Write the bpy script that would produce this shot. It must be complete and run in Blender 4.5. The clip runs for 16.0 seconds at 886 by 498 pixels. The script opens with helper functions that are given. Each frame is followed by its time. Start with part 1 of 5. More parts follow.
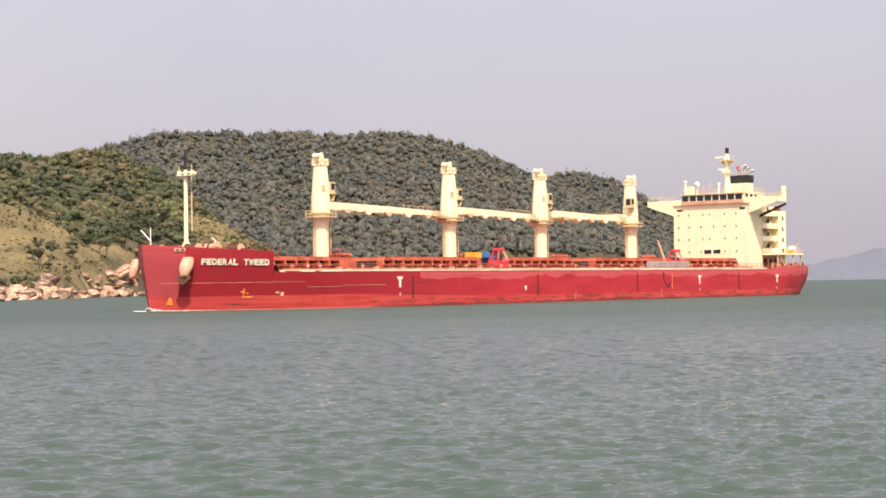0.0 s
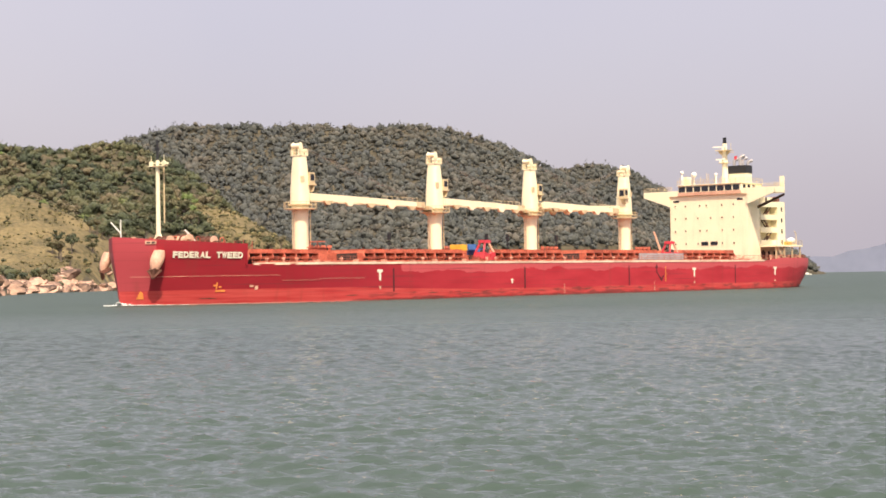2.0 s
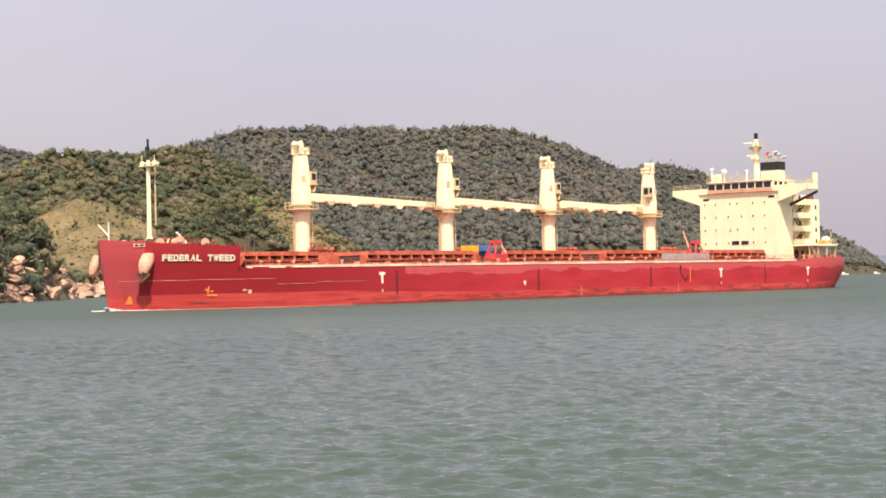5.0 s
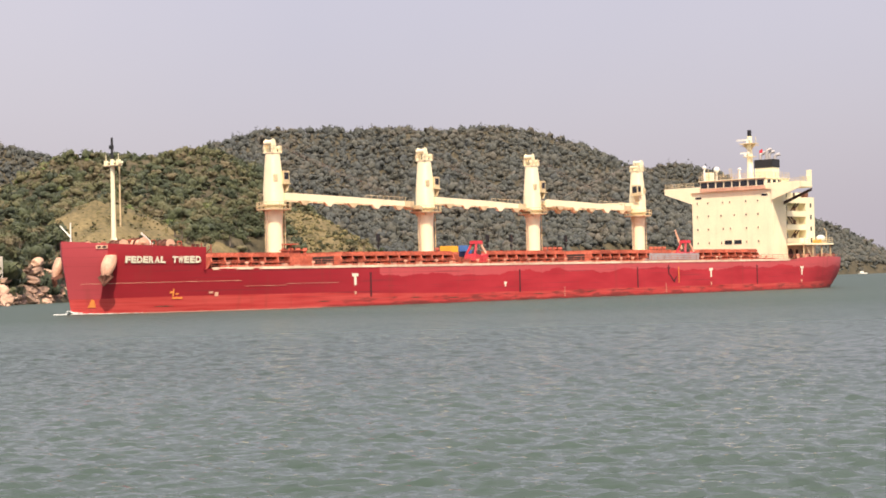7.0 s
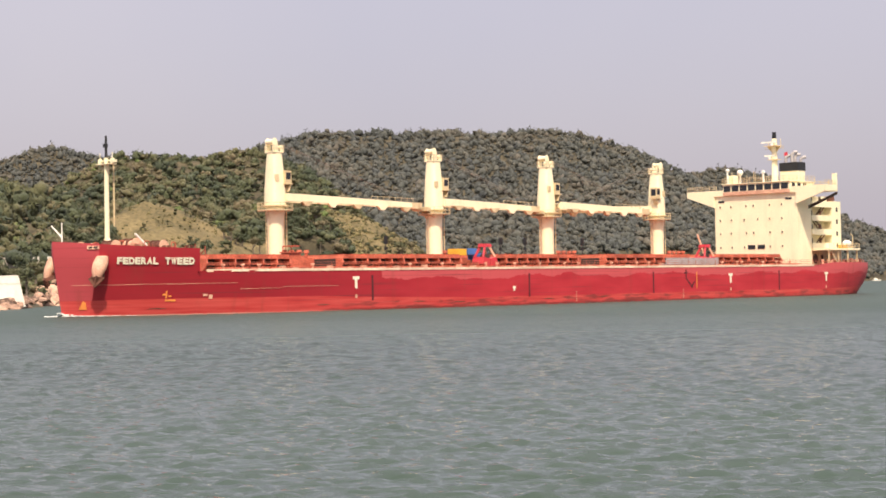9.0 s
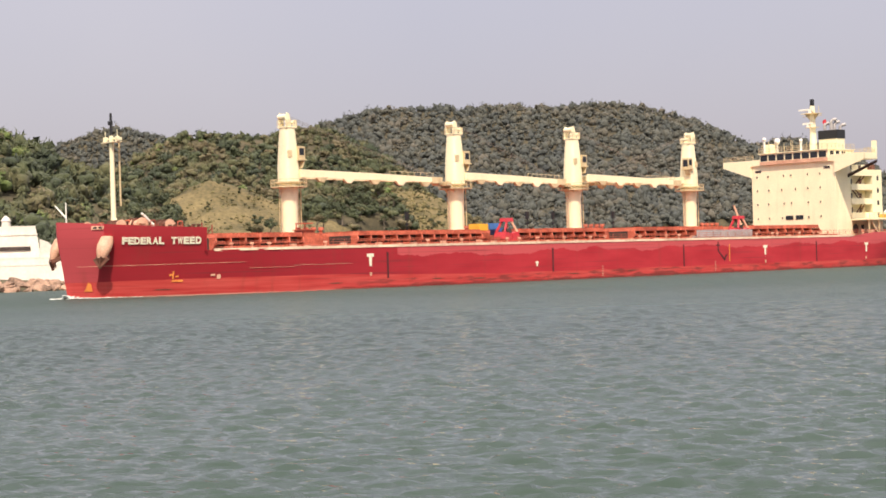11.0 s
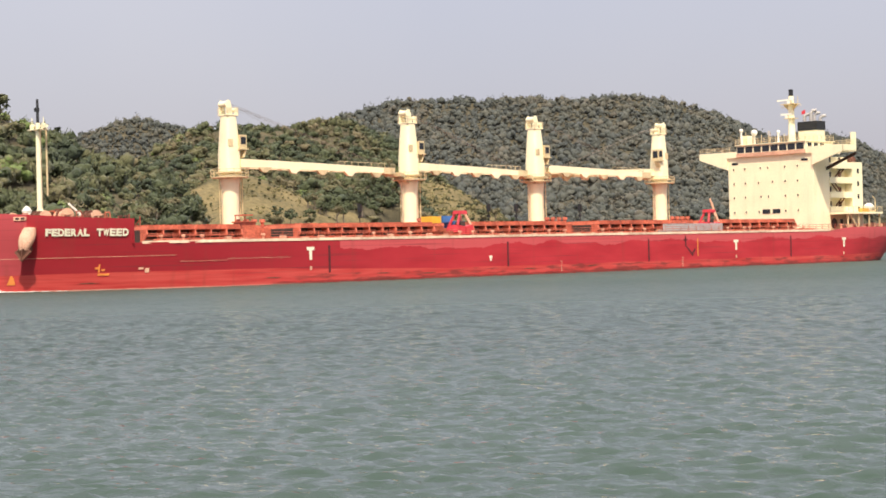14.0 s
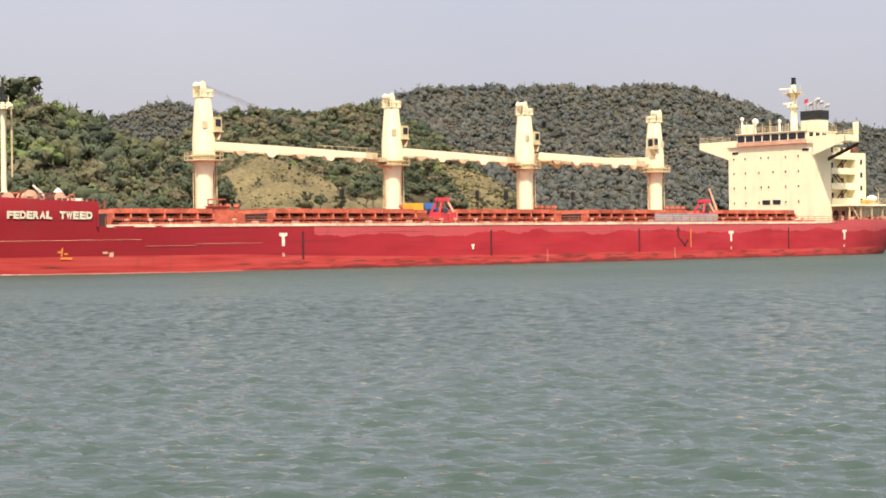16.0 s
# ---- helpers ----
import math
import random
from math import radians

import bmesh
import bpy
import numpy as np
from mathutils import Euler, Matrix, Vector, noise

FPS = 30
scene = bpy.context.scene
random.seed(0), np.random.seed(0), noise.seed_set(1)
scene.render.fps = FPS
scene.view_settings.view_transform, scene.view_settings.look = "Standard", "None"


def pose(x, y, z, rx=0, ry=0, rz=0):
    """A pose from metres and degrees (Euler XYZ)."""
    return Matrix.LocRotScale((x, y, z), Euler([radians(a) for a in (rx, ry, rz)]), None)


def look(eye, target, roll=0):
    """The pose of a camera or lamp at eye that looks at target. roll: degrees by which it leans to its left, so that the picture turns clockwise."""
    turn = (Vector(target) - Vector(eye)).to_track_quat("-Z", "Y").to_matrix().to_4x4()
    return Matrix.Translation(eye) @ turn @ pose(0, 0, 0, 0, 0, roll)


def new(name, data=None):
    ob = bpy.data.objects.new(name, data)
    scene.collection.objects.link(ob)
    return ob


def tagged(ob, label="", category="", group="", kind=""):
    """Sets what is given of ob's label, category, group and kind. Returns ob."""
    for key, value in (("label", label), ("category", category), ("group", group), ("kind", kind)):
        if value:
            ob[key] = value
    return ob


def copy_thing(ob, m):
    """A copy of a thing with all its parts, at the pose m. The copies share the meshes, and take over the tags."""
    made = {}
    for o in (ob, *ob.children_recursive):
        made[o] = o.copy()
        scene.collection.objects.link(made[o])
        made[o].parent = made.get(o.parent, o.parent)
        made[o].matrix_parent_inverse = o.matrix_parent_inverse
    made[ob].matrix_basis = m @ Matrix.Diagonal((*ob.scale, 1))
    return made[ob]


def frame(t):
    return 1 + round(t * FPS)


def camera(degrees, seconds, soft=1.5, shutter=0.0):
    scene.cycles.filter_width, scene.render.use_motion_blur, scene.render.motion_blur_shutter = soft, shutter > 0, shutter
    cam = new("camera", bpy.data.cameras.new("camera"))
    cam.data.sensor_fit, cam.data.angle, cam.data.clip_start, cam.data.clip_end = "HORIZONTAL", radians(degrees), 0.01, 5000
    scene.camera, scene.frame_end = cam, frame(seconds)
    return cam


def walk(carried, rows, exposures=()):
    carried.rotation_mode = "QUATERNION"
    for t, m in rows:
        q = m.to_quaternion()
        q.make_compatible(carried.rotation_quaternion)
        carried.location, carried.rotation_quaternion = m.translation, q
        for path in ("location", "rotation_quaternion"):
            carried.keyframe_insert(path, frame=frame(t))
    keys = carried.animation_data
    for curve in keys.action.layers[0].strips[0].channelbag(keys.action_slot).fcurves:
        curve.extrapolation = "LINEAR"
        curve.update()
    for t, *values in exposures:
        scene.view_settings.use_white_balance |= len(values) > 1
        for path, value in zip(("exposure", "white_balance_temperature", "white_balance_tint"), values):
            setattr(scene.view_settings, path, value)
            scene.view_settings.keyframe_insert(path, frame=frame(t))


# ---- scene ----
# ---------------------------------------------------------------- camera
EYE = (0.0, 0.0, 3.37)
cam = camera(28.60, 16.0, soft=1.7)
# seconds, turn to the left of +y, tilt up, lean (degrees): a zoomed phone held by hand on a low deck
TURNS = [
    (0.0, 0.000, 1.169, -0.854),
    (0.5, -0.050, 1.146, -1.047),
    (1.0, 0.486, 0.926, -1.220),
    (1.5, 0.372, 0.906, -1.057),
    (2.0, 0.636, 0.932, -0.940),
    (2.5, 1.084, 0.978, -0.711),
    (3.0, 1.685, 1.030, -0.840),
    (3.5, 1.792, 1.108, -1.044),
    (4.0, 2.168, 1.112, -1.175),
    (6.5, 3.138, 0.860, -1.340),
    (7.0, 3.352, 1.042, -1.441),
    (7.5, 3.910, 1.007, -1.430),
    (8.0, 4.326, 1.048, -1.312),
    (8.5, 4.877, 1.215, -1.152),
    (9.0, 4.934, 1.170, -1.041),
    (9.5, 5.553, 1.031, -1.026),
    (10.0, 6.244, 0.521, -1.396),
    (12.5, 7.384, 0.258, -1.805),
    (13.0, 7.453, -0.011, -1.851),
    (13.5, 7.836, 0.090, -1.795),
    (14.0, 7.705, 0.159, -1.521),
    (14.5, 8.010, 0.252, -1.355),
    (15.0, 7.912, -0.044, -1.391),
    (15.5, 8.519, -0.170, -1.082),
    (16.0, 8.674, -0.250, -0.792),
]


def aim(turn, tilt):
    a, e = radians(turn), radians(tilt)
    return (EYE[0] - math.sin(a) * math.cos(e) * 100, EYE[1] + math.cos(a) * math.cos(e) * 100, EYE[2] + math.sin(e) * 100)


walk(cam, [(t, look(EYE, aim(a, e), r)) for t, a, e, r in TURNS],
     exposures=[(0.0, 0.34, 6500, 14), (4.0, 0.32, 6500, 14), (8.0, 0.26, 6500, 14), (10.0, 0.19, 6500, 14), (12.5, 0.22, 6250, 8), (16.0, 0.31, 6250, 8)])

# the ship's way: midship at 0 s, heading (degrees from +x), speed, slow turn
SHIP_X, SHIP_Y, SHIP_HEADING, SHIP_SPEED, SHIP_TURN = 15.64, 328.53, 230.91, 4.700, 0.0281

# ---------------------------------------------------------------- light
SUN_DIR = Vector((0.10, -0.58, 0.81)).normalized()      # towards the sun
world = bpy.data.worlds.new("hazy_sky")
scene.world = world
world.use_nodes = True
wn, wl = world.node_tree.nodes, world.node_tree.links
wn.clear()
w_out = wn.new("ShaderNodeOutputWorld")
w_sky = wn.new("ShaderNodeTexSky")
w_sky.sky_type = "NISHITA"
w_sky.sun_disc = False
w_sky.sun_elevation = math.asin(SUN_DIR.z)
w_sky.sun_rotation = math.atan2(SUN_DIR.x, SUN_DIR.y)
w_sky.dust_density = 6.0
w_sky.air_density = 1.0
w_b1 = wn.new("ShaderNodeBackground")
w_b1.inputs["Strength"].default_value = 0.05
w_b2 = wn.new("ShaderNodeBackground")                      # the even, pale veil of humid haze
w_coord = wn.new("ShaderNodeTexCoord")
w_noise = wn.new("ShaderNodeTexNoise")
w_noise.inputs["Scale"].default_value = 3.0
w_noise.inputs["Detail"].default_value = 4.0
w_ramp = wn.new("ShaderNodeValToRGB")
w_ramp.color_ramp.elements[0].position, w_ramp.color_ramp.elements[0].color = 0.30, (0.56, 0.52, 0.58, 1)
w_ramp.color_ramp.elements[1].position, w_ramp.color_ramp.elements[1].color = 0.75, (0.62, 0.565, 0.60, 1)
wl.new(w_coord.outputs["Generated"], w_noise.inputs["Vector"])
wl.new(w_noise.outputs["Fac"], w_ramp.inputs["Fac"])
wl.new(w_ramp.outputs["Color"], w_b2.inputs["Color"])
# the haze brightens gently towards the high sun
w_sep = wn.new("ShaderNodeSeparateXYZ")
wl.new(w_coord.outputs["Generated"], w_sep.inputs[0])
w_rise = wn.new("ShaderNodeMapRange")
w_rise.interpolation_type = "SMOOTHSTEP"
w_rise.inputs["From Min"].default_value, w_rise.inputs["From Max"].default_value = 0.10, 0.75
w_rise.inputs["To Min"].default_value, w_rise.inputs["To Max"].default_value = 0.70, 1.02
wl.new(w_sep.outputs["Z"], w_rise.inputs["Value"])
wl.new(w_rise.outputs["Result"], w_b2.inputs["Strength"])
w_add = wn.new("ShaderNodeAddShader")
wl.new(w_sky.outputs["Color"], w_b1.inputs["Color"])
wl.new(w_b1.outputs[0], w_add.inputs[0])
wl.new(w_b2.outputs[0], w_add.inputs[1])
wl.new(w_add.outputs[0], w_out.inputs["Surface"])

sun_data = bpy.data.lights.new("sun", "SUN")
sun_data.energy, sun_data.angle, sun_data.color = 5.0, radians(0.6), (1.0, 0.86, 0.66)
sun = new("sun", sun_data)
sun.matrix_world = look((0, 0, 400), Vector((0, 0, 400)) - SUN_DIR)
tagged(sun, "warm afternoon sun in a hazy sky", "sun")


# ---------------------------------------------------------------- materials
def material(name, colour, rough=0.6, metal=0.0, scale=1.0, vary=0.12, second=None, bump=0.0, bump_scale=None, island=0.0, random=0.0, streak=0.0, streak_colour=(0.12, 0.05, 0.03), stretch=(1, 1, 1), relief=0.0):
    """A painted or natural surface: two scales of noise in the colour, fine relief, and running stains if asked."""
    m = bpy.data.materials.new(name)
    m.use_nodes = True
    n, l = m.node_tree.nodes, m.node_tree.links
    b = n["Principled BSDF"]
    b.inputs["Roughness"].default_value, b.inputs["Metallic"].default_value = rough, metal
    co = n.new("ShaderNodeTexCoord")
    mp = n.new("ShaderNodeMapping")
    mp.inputs["Scale"].default_value = stretch
    l.new(co.outputs["Object"], mp.inputs["Vector"])
    big, fine = n.new("ShaderNodeTexNoise"), n.new("ShaderNodeTexNoise")
    big.inputs["Scale"].default_value, big.inputs["Detail"].default_value = 0.35 * scale, 5
    fine.inputs["Scale"].default_value, fine.inputs["Detail"].default_value = 3.5 * scale, 6
    l.new(mp.outputs[0], big.inputs["Vector"])
    l.new(mp.outputs[0], fine.inputs["Vector"])
    dark = tuple(c * (1 - 2.2 * vary) for c in colour)
    light = tuple(min(1, c * (1 + 1.6 * vary)) for c in (second or colour))
    r1 = n.new("ShaderNodeValToRGB")
    r1.color_ramp.elements[0].position, r1.color_ramp.elements[0].color = 0.32, (*dark, 1)
    r1.color_ramp.elements[1].position, r1.color_ramp.elements[1].color = 0.68, (*light, 1)
    mixf = n.new("ShaderNodeMath")
    mixf.operation = "MULTIPLY_ADD"
    mixf.inputs[1].default_value, mixf.inputs[2].default_value = 0.45, 0.0
    l.new(fine.outputs["Fac"], mixf.inputs[0])
    addf = n.new("ShaderNodeMath")
    addf.operation = "MULTIPLY_ADD"
    addf.inputs[1].default_value = 0.55
    l.new(big.outputs["Fac"], addf.inputs[0])
    l.new(mixf.outputs[0], addf.inputs[2])
    fac = addf.outputs[0]
    if island or random:
        src = n.new("ShaderNodeNewGeometry").outputs["Random Per Island"] if island else n.new("ShaderNodeObjectInfo").outputs["Random"]
        ad = n.new("ShaderNodeMath")
        ad.operation = "MULTIPLY_ADD"
        ad.inputs[1].default_value = island or random
        l.new(src, ad.inputs[0])
        sub = n.new("ShaderNodeMath")
        sub.operation = "SUBTRACT"
        sub.inputs[1].default_value = (island or random) * 0.5
        l.new(fac, ad.inputs[2])
        l.new(ad.outputs[0], sub.inputs[0])
        fac = sub.outputs[0]
    l.new(fac, r1.inputs["Fac"])
    out = r1.outputs["Color"]
    if streak:
        ms = n.new("ShaderNodeMapping")
        ms.inputs["Scale"].default_value = (0.9, 0.9, 0.10)
        l.new(co.outputs["Object"], ms.inputs["Vector"])
        ns = n.new("ShaderNodeTexNoise")
        ns.inputs["Scale"].default_value, ns.inputs["Detail"].default_value = 1.4 * scale, 6
        l.new(ms.outputs[0], ns.inputs["Vector"])
        rs = n.new("ShaderNodeValToRGB")
        rs.color_ramp.elements[0].position, rs.color_ramp.elements[0].color = 0.52, (0, 0, 0, 1)
        rs.color_ramp.elements[1].position, rs.color_ramp.elements[1].color = 0.78, (streak, streak, streak, 1)
        l.new(ns.outputs["Fac"], rs.inputs["Fac"])
        mx = n.new("ShaderNodeMix")
        mx.data_type = "RGBA"
        l.new(rs.outputs["Color"], mx.inputs["Factor"])
        l.new(out, mx.inputs["A"])
        mx.inputs["B"].default_value = (*streak_colour, 1)
        out = mx.outputs["Result"]
    l.new(out, b.inputs["Base Color"])
    if bump:
        bp = n.new("ShaderNodeBump")
        bp.inputs["Strength"].default_value = bump
        bp.inputs["Distance"].default_value = relief or 0.1 / max(scale, 0.01)
        l.new(fine.outputs["Fac"], bp.inputs["Height"])
        l.new(bp.outputs["Normal"], b.inputs["Normal"])
    return m


def hull_paint():
    """Red hull paint: faded and chalky towards the deck edge, an orange-red sun-bleached boot-topping with scrapes, and rust runs."""
    m = bpy.data.materials.new("red_hull_paint")
    m.use_nodes = True
    n, l = m.node_tree.nodes, m.node_tree.links
    b = n["Principled BSDF"]
    b.inputs["Roughness"].default_value = 0.55
    b.inputs["Specular IOR Level"].default_value = 0.3
    co = n.new("ShaderNodeTexCoord")
    sep = n.new("ShaderNodeSeparateXYZ")
    l.new(co.outputs["Object"], sep.inputs[0])

    def noise_at(scale3, scale, detail=5):
        mp = n.new("ShaderNodeMapping")
        mp.inputs["Scale"].default_value = scale3
        l.new(co.outputs["Object"], mp.inputs["Vector"])
        t = n.new("ShaderNodeTexNoise")
        t.inputs["Scale"].default_value, t.inputs["Detail"].default_value = scale, detail
        l.new(mp.outputs[0], t.inputs["Vector"])
        return t.outputs["Fac"]

    def math_node(op, a, c, d=None):
        t = n.new("ShaderNodeMath")
        t.operation = op
        for i, v in enumerate((a, c, d)):
            if v is None:
                continue
            if isinstance(v, (int, float)):
                t.inputs[i].default_value = v
            else:
                l.new(v, t.inputs[i])
        return t.outputs[0]

    def ramp(v, p0, p1, c0=(0, 0, 0), c1=(1, 1, 1)):
        t = n.new("ShaderNodeValToRGB")
        t.color_ramp.elements[0].position, t.color_ramp.elements[0].color = p0, (*c0, 1)
        t.color_ramp.elements[1].position, t.color_ramp.elements[1].color = p1, (*c1, 1)
        l.new(v, t.inputs["Fac"])
        return t.outputs["Color"]

    def mix(f, a, c):
        t = n.new("ShaderNodeMix")
        t.data_type = "RGBA"
        if isinstance(f, float):
            t.inputs["Factor"].default_value = f
        else:
            l.new(f, t.inputs["Factor"])
        for k, v in (("A", a), ("B", c)):
            if isinstance(v, tuple):
                t.inputs[k].default_value = (*v, 1)
            else:
                l.new(v, t.inputs[k])
        return t.outputs["Result"]

    z = sep.outputs["Z"]
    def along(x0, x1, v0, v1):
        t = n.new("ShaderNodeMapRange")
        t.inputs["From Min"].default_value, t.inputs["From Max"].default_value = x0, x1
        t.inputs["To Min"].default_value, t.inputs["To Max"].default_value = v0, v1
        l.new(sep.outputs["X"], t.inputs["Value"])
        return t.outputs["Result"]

    base = ramp(noise_at((0.25, 0.25, 0.9), 0.5), 0.3, 0.7, (0.360, 0.018, 0.027), (0.480, 0.034, 0.045))
    # darker red towards the bow, up to a sharp edge by the anchor; the stem plates are lighter
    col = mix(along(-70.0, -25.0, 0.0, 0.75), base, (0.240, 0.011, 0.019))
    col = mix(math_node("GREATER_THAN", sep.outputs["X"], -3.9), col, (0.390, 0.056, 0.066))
    # repainted darker field with a wavy upper edge, aft of the bow
    edge = math_node("MULTIPLY_ADD", noise_at((0.16, 0.16, 0.0), 1.0, 8), 2.6, 2.95)
    edge2 = math_node("MULTIPLY_ADD", noise_at((1.6, 1.6, 0.0), 1.0, 3), 0.5, edge)
    lighter = math_node("GREATER_THAN", z, edge2)
    aft = math_node("LESS_THAN", sep.outputs["X"], -44.5)
    col = mix(math_node("MULTIPLY", math_node("MULTIPLY", lighter, aft), 0.85), col, (0.530, 0.092, 0.098))
    # boot-topping, deep at the bow and shallow aft
    line = math_node("MULTIPLY_ADD", noise_at((0.06, 0.06, 0.0), 1.0, 6), 0.7, along(-62.0, -34.0, 1.00, 1.75))
    boot = math_node("LESS_THAN", z, line)
    bootc = ramp(noise_at((0.12, 0.12, 2.2), 1.1), 0.35, 0.7, (0.450, 0.038, 0.034), (0.590, 0.092, 0.076))
    col = mix(math_node("MULTIPLY", boot, 0.85), col, bootc)
    # wet, weedy edge at the water
    wet = math_node("LESS_THAN", z, math_node("MULTIPLY_ADD", noise_at((0.5, 0.5, 0.0), 1.0, 4), 0.5, 0.02))
    col = mix(math_node("MULTIPLY", math_node("MULTIPLY", wet, math_node("LESS_THAN", sep.outputs["X"], -33.0)), 0.6), col, (0.10, 0.020, 0.018))
    # brown smears of old fender grime in the scraped band
    grime = ramp(noise_at((0.30, 0.30, 1.5), 1.0, 8), 0.49, 0.62)
    low = math_node("LESS_THAN", z, math_node("MULTIPLY_ADD", noise_at((0.3, 0.3, 0.0), 1.0, 5), 1.6, 0.35))
    behind = along(-44.0, -26.0, 1.0, 0.0)
    col = mix(math_node("MULTIPLY", math_node("MULTIPLY", math_node("MULTIPLY", grime, low), behind), 0.7), col, (0.125, 0.028, 0.024))
    # salt line left by the bow wave
    salt = math_node("LESS_THAN", z, math_node("MULTIPLY_ADD", noise_at((0.8, 0.8, 0.0), 1.0, 4), 0.16, 0.06))
    ahead = along(-42.0, -14.0, 0.0, 1.0)
    col = mix(math_node("MULTIPLY", math_node("MULTIPLY", salt, ahead), 0.6), col, (0.56, 0.42, 0.33))
    # horizontal fender scrapes
    scr = ramp(noise_at((0.05, 0.05, 3.4), 1.2, 7), 0.57, 0.72)
    col = mix(math_node("MULTIPLY", scr, 0.65), col, (0.13, 0.028, 0.03))
    # rust runs
    run = ramp(noise_at((0.8, 0.8, 0.05), 1.0, 6), 0.57, 0.74)
    col = mix(math_node("MULTIPLY", run, 0.3), col, (0.16, 0.045, 0.03))
    l.new(col, b.inputs["Base Color"])
    bp = n.new("ShaderNodeBump")
    bp.inputs["Strength"].default_value, bp.inputs["Distance"].default_value = 0.25, 0.05
    l.new(noise_at((0.35, 0.35, 0.5), 1.2), bp.inputs["Height"])
    l.new(bp.outputs["Normal"], b.inputs["Normal"])
    return m


def water_material():
    m = bpy.data.materials.new("sea_water")
    m.use_nodes = True
    n, l = m.node_tree.nodes, m.node_tree.links
    b = n["Principled BSDF"]
    b.inputs["IOR"].default_value = 1.333
    b.inputs["Specular Tint"].default_value = (0.84, 1.0, 0.93, 1)
    co = n.new("ShaderNodeTexCoord")
    # ripples blend into an even sheen far out in the strait
    far = n.new("ShaderNodeVectorMath")
    far.operation = "LENGTH"
    l.new(co.outputs["Object"], far.inputs[0])

    def fade(v0, v1, d0, d1):
        r = n.new("ShaderNodeMapRange")
        r.inputs["From Min"].default_value, r.inputs["From Max"].default_value = d0, d1
        r.inputs["To Min"].default_value, r.inputs["To Max"].default_value = v0, v1
        l.new(far.outputs["Value"], r.inputs["Value"])
        return r.outputs["Result"]

    l.new(fade(0.05, 0.50, 45, 210), b.inputs["Roughness"])
    prev = None
    for sc, strength, dist in (((1.6, 4.5, 1), 0.50, 0.12), ((4.0, 9.0, 1), 0.40, 0.03)):
        mp = n.new("ShaderNodeMapping")
        mp.inputs["Scale"].default_value = sc
        l.new(co.outputs["Object"], mp.inputs["Vector"])
        t = n.new("ShaderNodeTexNoise")
        t.inputs["Scale"].default_value, t.inputs["Detail"].default_value = 1.0, 5
        l.new(mp.outputs[0], t.inputs["Vector"])
        bp = n.new("ShaderNodeBump")
        bp.inputs["Distance"].default_value = dist
        l.new(fade(strength, 0.95, 60, 220), bp.inputs["Strength"])
        l.new(t.outputs["Fac"], bp.inputs["Height"])
        if prev:
            l.new(prev, bp.inputs["Normal"])
        prev = bp.outputs["Normal"]
    l.new(prev, b.inputs["Normal"])
    mp = n.new("ShaderNodeMapping")
    mp.inputs["Scale"].default_value = (0.012, 0.03, 1)
    l.new(co.outputs["Object"], mp.inputs["Vector"])
    t = n.new("ShaderNodeTexNoise")
    t.inputs["Scale"].default_value, t.inputs["Detail"].default_value = 1.0, 3
    l.new(mp.outputs[0], t.inputs["Vector"])
    r = n.new("ShaderNodeValToRGB")
    r.color_ramp.elements[0].position, r.color_ramp.elements[0].color = 0.35, (0.042, 0.064, 0.052, 1)
    r.color_ramp.elements[1].position, r.color_ramp.elements[1].color = 0.65, (0.052, 0.077, 0.063, 1)
    l.new(t.outputs["Fac"], r.inputs["Fac"])
    l.new(r.outputs["Color"], b.inputs["Base Color"])
    return m


def foliage(name, tones, relief, scale, lift):
    """Leaf cover: each tree has a tone of its own (attribute "tone"), broken up by two scales of leaf noise; lift is a
    sheen that pales the leaves as haze would.
    """
    m = bpy.data.materials.new(name)
    m.use_nodes = True
    n, l = m.node_tree.nodes, m.node_tree.links
    b = n["Principled BSDF"]
    b.inputs["Roughness"].default_value = 0.8
    b.inputs["Specular IOR Level"].default_value = 0.25
    b.inputs["Sheen Weight"].default_value = lift
    b.inputs["Sheen Roughness"].default_value = 0.7
    co = n.new("ShaderNodeTexCoord")
    tone = n.new("ShaderNodeAttribute")
    tone.attribute_name = "tone"
    noise_ = []
    for sc, det in ((0.16 * scale, 4), (1.5 * scale, 5)):
        t = n.new("ShaderNodeTexNoise")
        t.inputs["Scale"].default_value, t.inputs["Detail"].default_value = sc, det
        l.new(co.outputs["Object"], t.inputs["Vector"])
        noise_.append(t.outputs["Fac"])
    isl = n.new("ShaderNodeNewGeometry").outputs["Random Per Island"]
    fac = tone.outputs["Fac"]
    for src, weight in ((noise_[0], 0.35), (noise_[1], 0.45), (isl, 0.10)):
        off = n.new("ShaderNodeMath")
        off.operation = "SUBTRACT"
        off.inputs[1].default_value = 0.5
        l.new(src, off.inputs[0])
        ad = n.new("ShaderNodeMath")
        ad.operation = "MULTIPLY_ADD"
        ad.inputs[1].default_value = weight
        l.new(off.outputs[0], ad.inputs[0])
        l.new(fac, ad.inputs[2])
        fac = ad.outputs[0]
    r = n.new("ShaderNodeValToRGB")
    while len(r.color_ramp.elements) < len(tones):
        r.color_ramp.elements.new(0.5)
    for e, (p, c) in zip(r.color_ramp.elements, tones):
        e.position, e.color = p, (*c, 1)
    l.new(fac, r.inputs["Fac"])
    l.new(r.outputs["Color"], b.inputs["Base Color"])
    bp = n.new("ShaderNodeBump")
    bp.inputs["Strength"].default_value, bp.inputs["Distance"].default_value = 0.9, relief
    l.new(noise_[1], bp.inputs["Height"])
    l.new(bp.outputs["Normal"], b.inputs["Normal"])
    return m


